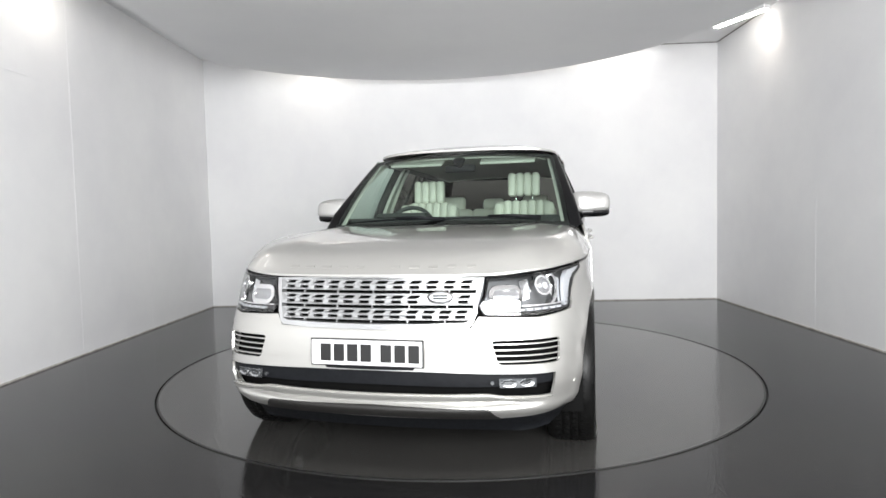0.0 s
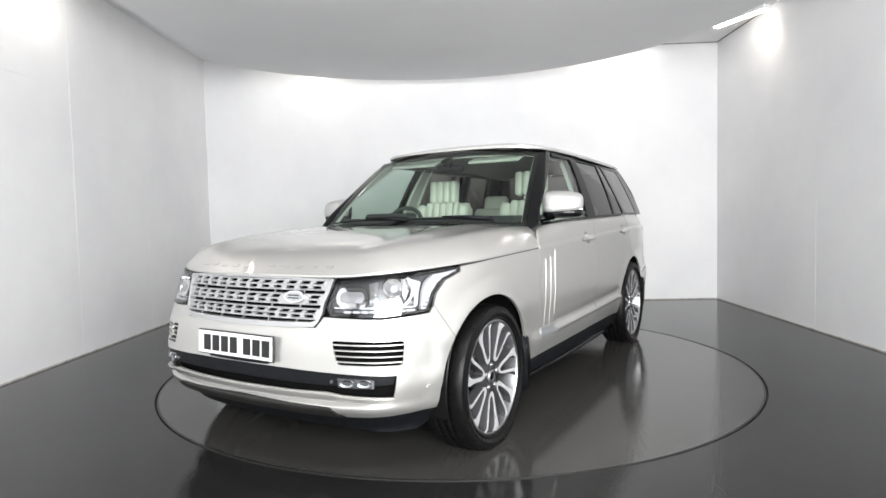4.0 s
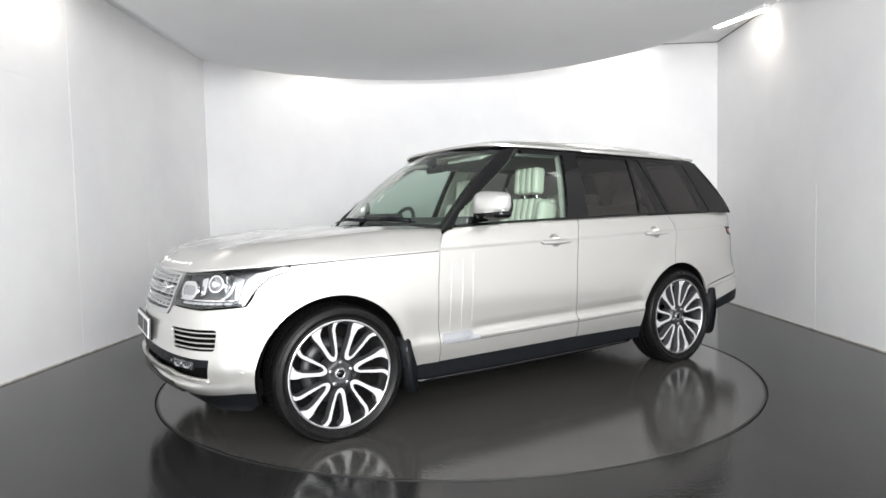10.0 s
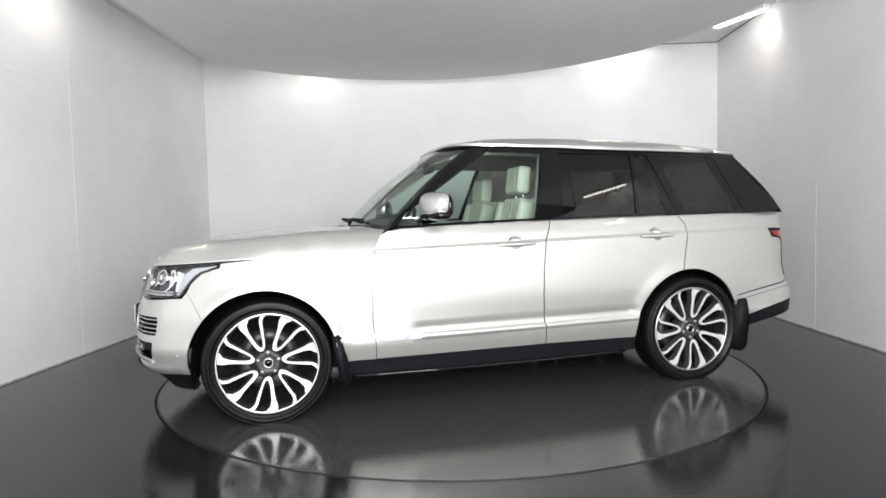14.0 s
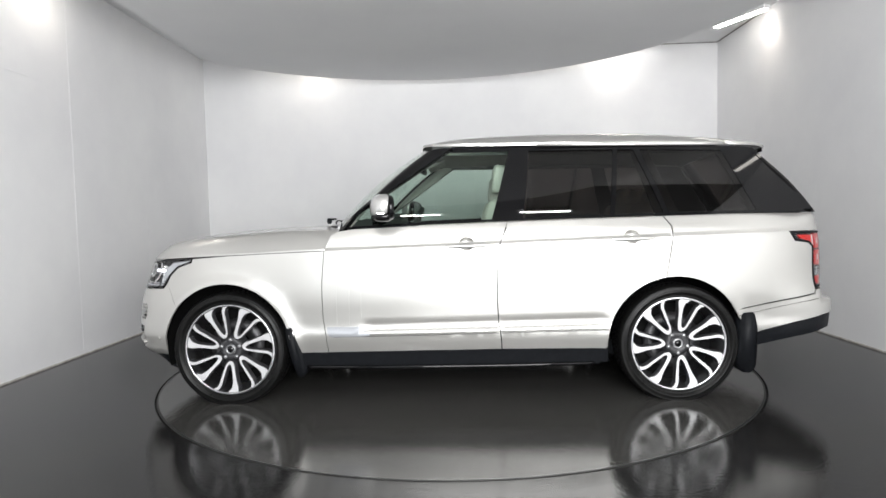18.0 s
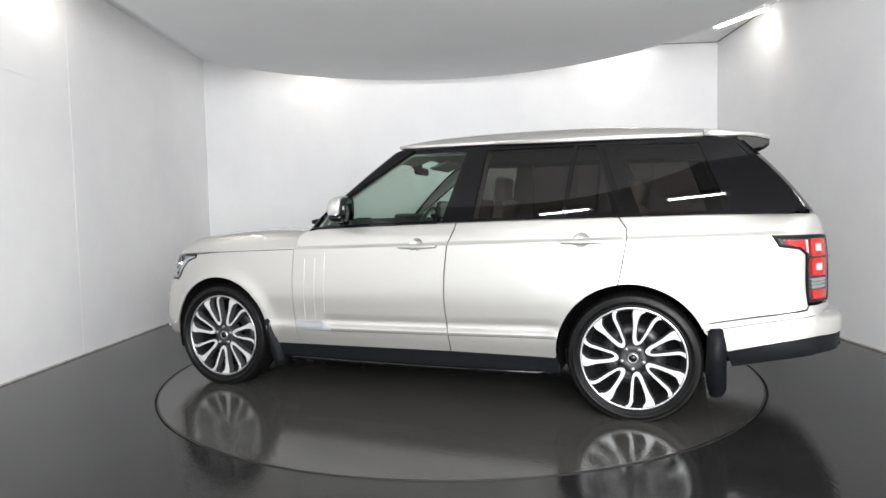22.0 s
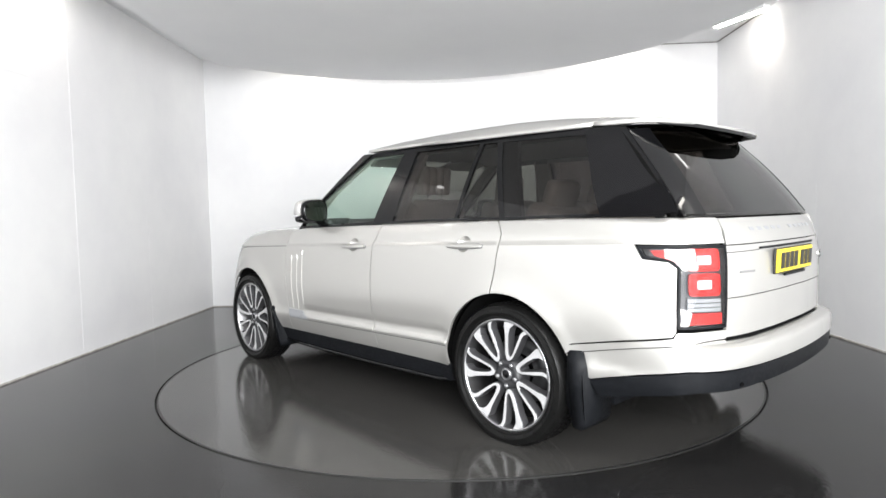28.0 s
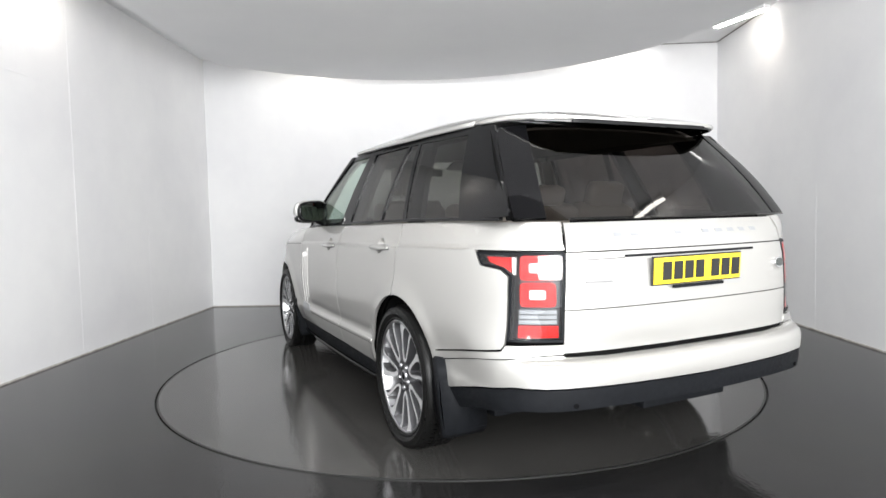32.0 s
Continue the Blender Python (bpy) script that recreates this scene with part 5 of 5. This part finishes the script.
def mirror_unit(s):
    bm = bmesh.new()
    bmesh.ops.create_uvsphere(bm, u_segments=24, v_segments=14, radius=1)
    for v in bm.verts:
        x, y, z = v.co
        k = lambda a, p: math.copysign(abs(a) ** p, a)
        X, Y, Z = k(x, .75) if x > 0 else k(x, .35), k(y, .55), k(z, .62)
        v.co = ((.090 if X > 0 else .010) * X + .010 * (1 - Z), s * (.137 * Y), .080 * Z * (1 - .12 * Y))
    body = part("wing_mirror", bm, SILVER_CAP, car, "satin silver wing mirror", True)
    body.matrix_local = pose(.395, s * .970, 1.282, 0, 0, s * 15)
    bm = bmesh.new()
    bmesh.ops.create_uvsphere(bm, u_segments=20, v_segments=10, radius=1)
    for v in bm.verts:
        x, y, z = v.co
        k = lambda a, p: math.copysign(abs(a) ** p, a)
        v.co = ((.086 if x > 0 else .028) * (k(x, .75) if x > 0 else k(x, .35)) + .01, s * .134 * k(y, .6), -.066 + .036 * k(z, .7))
    part("mirror_base", bm, BLACK_GLOSS, body, "gloss black lower shell", True)
    bm = bmesh.new()
    rows = []
    for x, f in ((-.004, .86), (-.006, .98), (-.018, .99), (-.032, .96), (-.038, .92), (-.040, .86), (-.034, .83), (-.032, .70)):
        ring = []
        for q in range(32):
            c, d = math.cos(2 * math.pi * q / 32), math.sin(2 * math.pi * q / 32)
            c, d = math.copysign(abs(c) ** .62, c), math.copysign(abs(d) ** .68, d)
            ring.append(bm.verts.new((x, s * .130 * f * c, -.012 + .086 * f * d * (1 - .10 * c))))
        rows.append(ring)
    for a, b in zip(rows, rows[1:]):
        for q in range(32):
            bm.faces.new((a[q], a[(q + 1) % 32], b[(q + 1) % 32], b[q]))
    bmesh.ops.recalc_face_normals(bm, faces=bm.faces)
    part("mirror_rim", bm, BLACK_GLOSS, body, "gloss black rounded mirror surround", True)
    bm = bmesh.new()
    ring = []
    for q in range(32):
        c, d = math.cos(2 * math.pi * q / 32), math.sin(2 * math.pi * q / 32)
        c, d = math.copysign(abs(c) ** .62, c), math.copysign(abs(d) ** .68, d)
        ring.append((-.035, s * .130 * .84 * c, -.012 + .086 * .84 * d * (1 - .10 * c)))
    front = [bm.verts.new(p) for p in ring]
    back = [bm.verts.new((x + .004, y, z)) for x, y, z in ring]
    bm.faces.new(front)
    bm.faces.new(back[::-1])
    for q in range(32):
        bm.faces.new((front[q], back[q], back[(q + 1) % 32], front[(q + 1) % 32]))
    bmesh.ops.recalc_face_normals(bm, faces=bm.faces)
    part("mirror_glass", bm, MIRROR, body, "mirror glass")
    part("mirror_repeater", box((.050, s * .05, -.045), (.05, .16, .012), None, .004), CHROME, body, "slim clear indicator strip")
    part("mirror_arm", sweep([(.0, s * -.06, -.085), (.02, s * -.12, -.098), (.05, s * -.17, -.110)], [.028, .024, .03], 10), BLACK_GLOSS, body, "gloss black mirror arm", True)


CUP = PAINT
SILVER_CAP = material("mirror_cap_paint", (.55, .545, .53), .28, .6, 1)
MIRROR = material("mirror_silver", (.28, .30, .295), .01, 1)
DRL2 = material("white_lamp_lens", (.55, .53, .53), .4, 0, 0, Specular_IOR_Level=.2)
fittings()


# ---------------------------------------------------------------- cabin
def soft_box(c, s, m=None, bevel=.04, seg=3):
    bm = bmesh.new()
    r = bmesh.ops.create_cube(bm, size=1, matrix=Matrix.Translation(c) @ (m or Matrix()) @ Matrix.Diagonal((*s, 1)))
    bmesh.ops.bevel(bm, geom=bm.edges[:], offset=bevel, segments=seg, affect="EDGES", profile=.5)
    return bm


def fluted(c, s, n, m, bevel):
    """A cushion of n upright flutes side by side."""
    bm = bmesh.new()
    w = s[1] / n
    for k in range(n):
        b = soft_box((0, -s[1] / 2 + (k + .5) * w, 0), (s[0], w * 1.02, s[2]), None, min(bevel, w * .4))
        me = bpy.data.meshes.new("flute")
        b.to_mesh(me)
        b.free()
        bm.from_mesh(me)
        bpy.data.meshes.remove(me)
    bmesh.ops.transform(bm, matrix=Matrix.Translation(c) @ m, verts=bm.verts)
    return bm


def seat(x, y, head=1.462):
    t = Matrix.Rotation(radians(-14), 4, "Y")
    sq = part("front_seat", soft_box((x + .2, y, .82), (.52, .50, .16)), LEATHER, car, "cream leather front seat", True)
    part("backrest", fluted((x - .06, y, 1.08), (.12, .34, .50), 5, t, .03), LEATHER, sq, "fluted cream backrest", True)
    for s in (1, -1):
        part("bolster", soft_box((x - .05, y + s * .21, 1.05), (.17, .09, .52), t, .04), LEATHER, sq, "cream side bolster", True)
    part("backrest_shell", soft_box((x - .115, y, 1.06), (.06, .44, .54), t, .028), LEATHER, sq, "cream seat back", True)
    hr = part("headrest", fluted((x - .11, y, head), (.10, .265, .20), 4, Matrix.Rotation(radians(-6), 4, "Y"), .035), LEATHER, sq, "fluted cream headrest", True)
    for s in (1, -1):
        part("headrest_post", sweep([(x - .125, y + s * .07, 1.28), (x - .12, y + s * .07, 1.40)], .008, 8), CHROME, sq, "chrome headrest post", True)


def cabin():
    seat(-.25, .43)
    seat(-.25, -.40, 1.418)
    bench = part("rear_bench", soft_box((-1.05, 0, .80), (.55, 1.09, .18)), LEATHER, car, "cream leather rear bench", True)
    t = Matrix.Rotation(radians(-20), 4, "Y")
    for y in (.43, 0, -.43):
        part("rear_backrest", soft_box((-1.36, y, 1.02), (.16, .44, .52), t, .05), LEATHER, bench, "cream rear backrest", True)
        part("rear_headrest", soft_box((-1.46, y, 1.32), (.10, .26 if y else .22, .17 if y else .12), t, .04), LEATHER, bench, "cream rear headrest", True)
    # facia
    half = [(.86, 0), (.835, .4), (.74, .68), (.52, .80), (.44, .80), (.44, 0)]
    full = half + [(x, -y) for x, y in half[-2:0:-1]]
    panel("dashboard", full, lambda x, y, o=0.0: (x, y, 1.205 - .088 * ease(.54, .84, x) + o), TRIM_DARK, car, "dark leather dashboard top", thick=.10, gap=0)
    part("binnacle", soft_box((.49, -.38, 1.215), (.16, .40, .05), None, .03), TRIM_DARK, car, "dark instrument hood", True)
    part("facia", soft_box((.47, 0, .97), (.10, 1.5, .16), None, .03), LEATHER, car, "cream lower facia", True)
    part("centre_console", soft_box((.25, 0, .82), (.75, .26, .28), Matrix.Rotation(radians(12), 4, "Y"), .04), WOOD, car, "dark veneer centre console", True)
    rot = Matrix.Rotation(radians(-24), 4, "Y")
    ring = [Matrix.Translation((.34, -.38, 1.115)) @ rot @ Vector((0, .182 * math.cos(2 * math.pi * k / 32), .182 * math.sin(2 * math.pi * k / 32))) for k in range(32)]
    wh = part("steering_wheel", sweep(ring, .016, 8, True), TRIM_DARK, car, "dark leather steering wheel", True)
    part("wheel_boss", soft_box((.36, -.38, 1.11), (.05, .14, .12), rot, .02), TRIM_DARK, wh, "dark wheel boss", True)
    for a in (0, 180, 270):
        d = Vector((0, math.cos(radians(a)), math.sin(radians(a))))
        part("wheel_spoke", sweep([Matrix.Translation((.35, -.38, 1.115)) @ rot @ (d * .05), Matrix.Translation((.34, -.38, 1.115)) @ rot @ (d * .178)], .018, 6), SILVER, wh, "silver wheel spoke", True)
    part("rear_view_mirror", soft_box((.22, 0, 1.575), (.04, .24, .06), None, .018), BLACK_TRIM, car, "black rear-view mirror", True)
    part("mirror_stalk", sweep([(.23, 0, 1.59), (.26, 0, 1.635)], [.02, .05], 10), BLACK_TRIM, car, "black mirror stalk", True)
    for y in (.36, -.36):
        part("sun_visor", soft_box((.13, y, 1.635), (.16, .42, .022), Matrix.Rotation(radians(20), 4, "Y"), .009), LINER, car, "cream sun visor", True)
    half = [(.14, 0), (.12, .45), (.08, .62), (0, .67), (-1.0, .67), (-1.7, .64), (-2.02, .60), (-2.02, 0)]
    full = half + [(x, -y) for x, y in half[-2:0:-1]]
    panel("headlining", full, roof, LINER, car, "cream headlining", out=-.075, thick=.01, gap=0, step=.15)
    hs = lambda x, z, o=0.0: house(x, z, o)
    inn = lambda x, z, o=0.0: (x, min(house(x, z)[1], .90 if z > .9 else .82 + .08 * ease(.7, .9, z)) + o, z)
    FLIP[hs] = FLIP[inn] = 1
    for m in (False, True):
        panel("pillar_trim", [(.66, 1.14), (.62, 1.18), (.59, 1.235), (.31, 1.425), (.05, 1.60), (-.03, 1.65), (.05, 1.66), (.11, 1.62), (.285, 1.47), (.62, 1.21)], hs, LINER, car, "cream windscreen pillar trim", out=-.055, thick=.02, gap=0, mirror=m)
        panel("pillar_trim", [(-.43, 1.64), (-.56, 1.64), (-.53, 1.40), (-.50, 1.10), (-.29, 1.10), (-.36, 1.40)], hs, LINER, car, "cream centre pillar trim", out=-.07, thick=.03, gap=0, mirror=m)
        panel("pillar_trim", [(-1.23, 1.64), (-1.34, 1.64), (-1.52, 1.15), (-1.36, 1.15)], hs, TRIM_DARK, car, "dark rear pillar trim", out=-.05, thick=.03, gap=0, mirror=m)
        panel("pillar_trim", [(-1.80, 1.62), (-2.02, 1.60), (-2.30, 1.20), (-1.96, 1.20)], hs, TRIM_DARK, car, "dark tail pillar trim", out=-.05, thick=.03, gap=0, mirror=m)
        panel("roof_rail_trim", [(.10, 1.66), (.02, 1.625), (-1.8, 1.60), (-1.9, 1.63)], hs, RAIL, car, "grey roof rail trim", out=-.08, thick=.02, gap=0, mirror=m)
        panel("door_trim", [(.62, 1.135), (-.30, 1.16), (-.30, .72), (.62, .72)], inn, LEATHER, car, "cream door trim", out=-.075, thick=.03, gap=0, step=.15, mirror=m)
        panel("door_trim", [(-.34, 1.16), (-1.24, 1.172), (-1.16, .98), (-1.0, .90), (-.92, .74), (-.34, .74)], inn, LEATHER, car, "cream door trim", out=-.075, thick=.03, gap=0, step=.15, mirror=m)
        panel("boot_trim", [(-1.42, 1.175), (-2.36, 1.175), (-2.30, .7), (-1.42, .80)], inn, TRIM_DARK, car, "dark boot side trim", out=-.08, thick=.03, gap=0, step=.15, mirror=m)
    part("cabin_floor", box((-.19, 0, .46), (1.56, 1.5, .04)), TRIM_DARK, car, "dark carpet")
    part("boot_floor", box((-1.95, 0, .82), (.8, 1.3, .03)), TRIM_DARK, car, "dark boot carpet")
    part("bulkhead", box((.72, 0, .78), (.04, 1.55, .55)), DARK, car, "dark bulkhead")
    part("load_cover", box((-1.92, 0, 1.13), (.75, 1.35, .012), None, .003), TRIM_DARK, car, "dark load cover")


cabin()
# ---------------------------------------------------------------- motion of the turntable
def motions():
    # the table turns at a steady rate with the car on it
    rows, table = [], []
    for k in range(17):
        t = 2.0 * k
        spin = pose(0, 0, 0, 0, 0, 257.53 - 4.3941 * t)
        rows.append((t, spin @ pose(.016, .107, 0)))
        table.append((t, pose(0, 0, 0, 0, 0, -4.3941 * t)))
    walk(car, rows)
    walk(turntable, table)


motions()
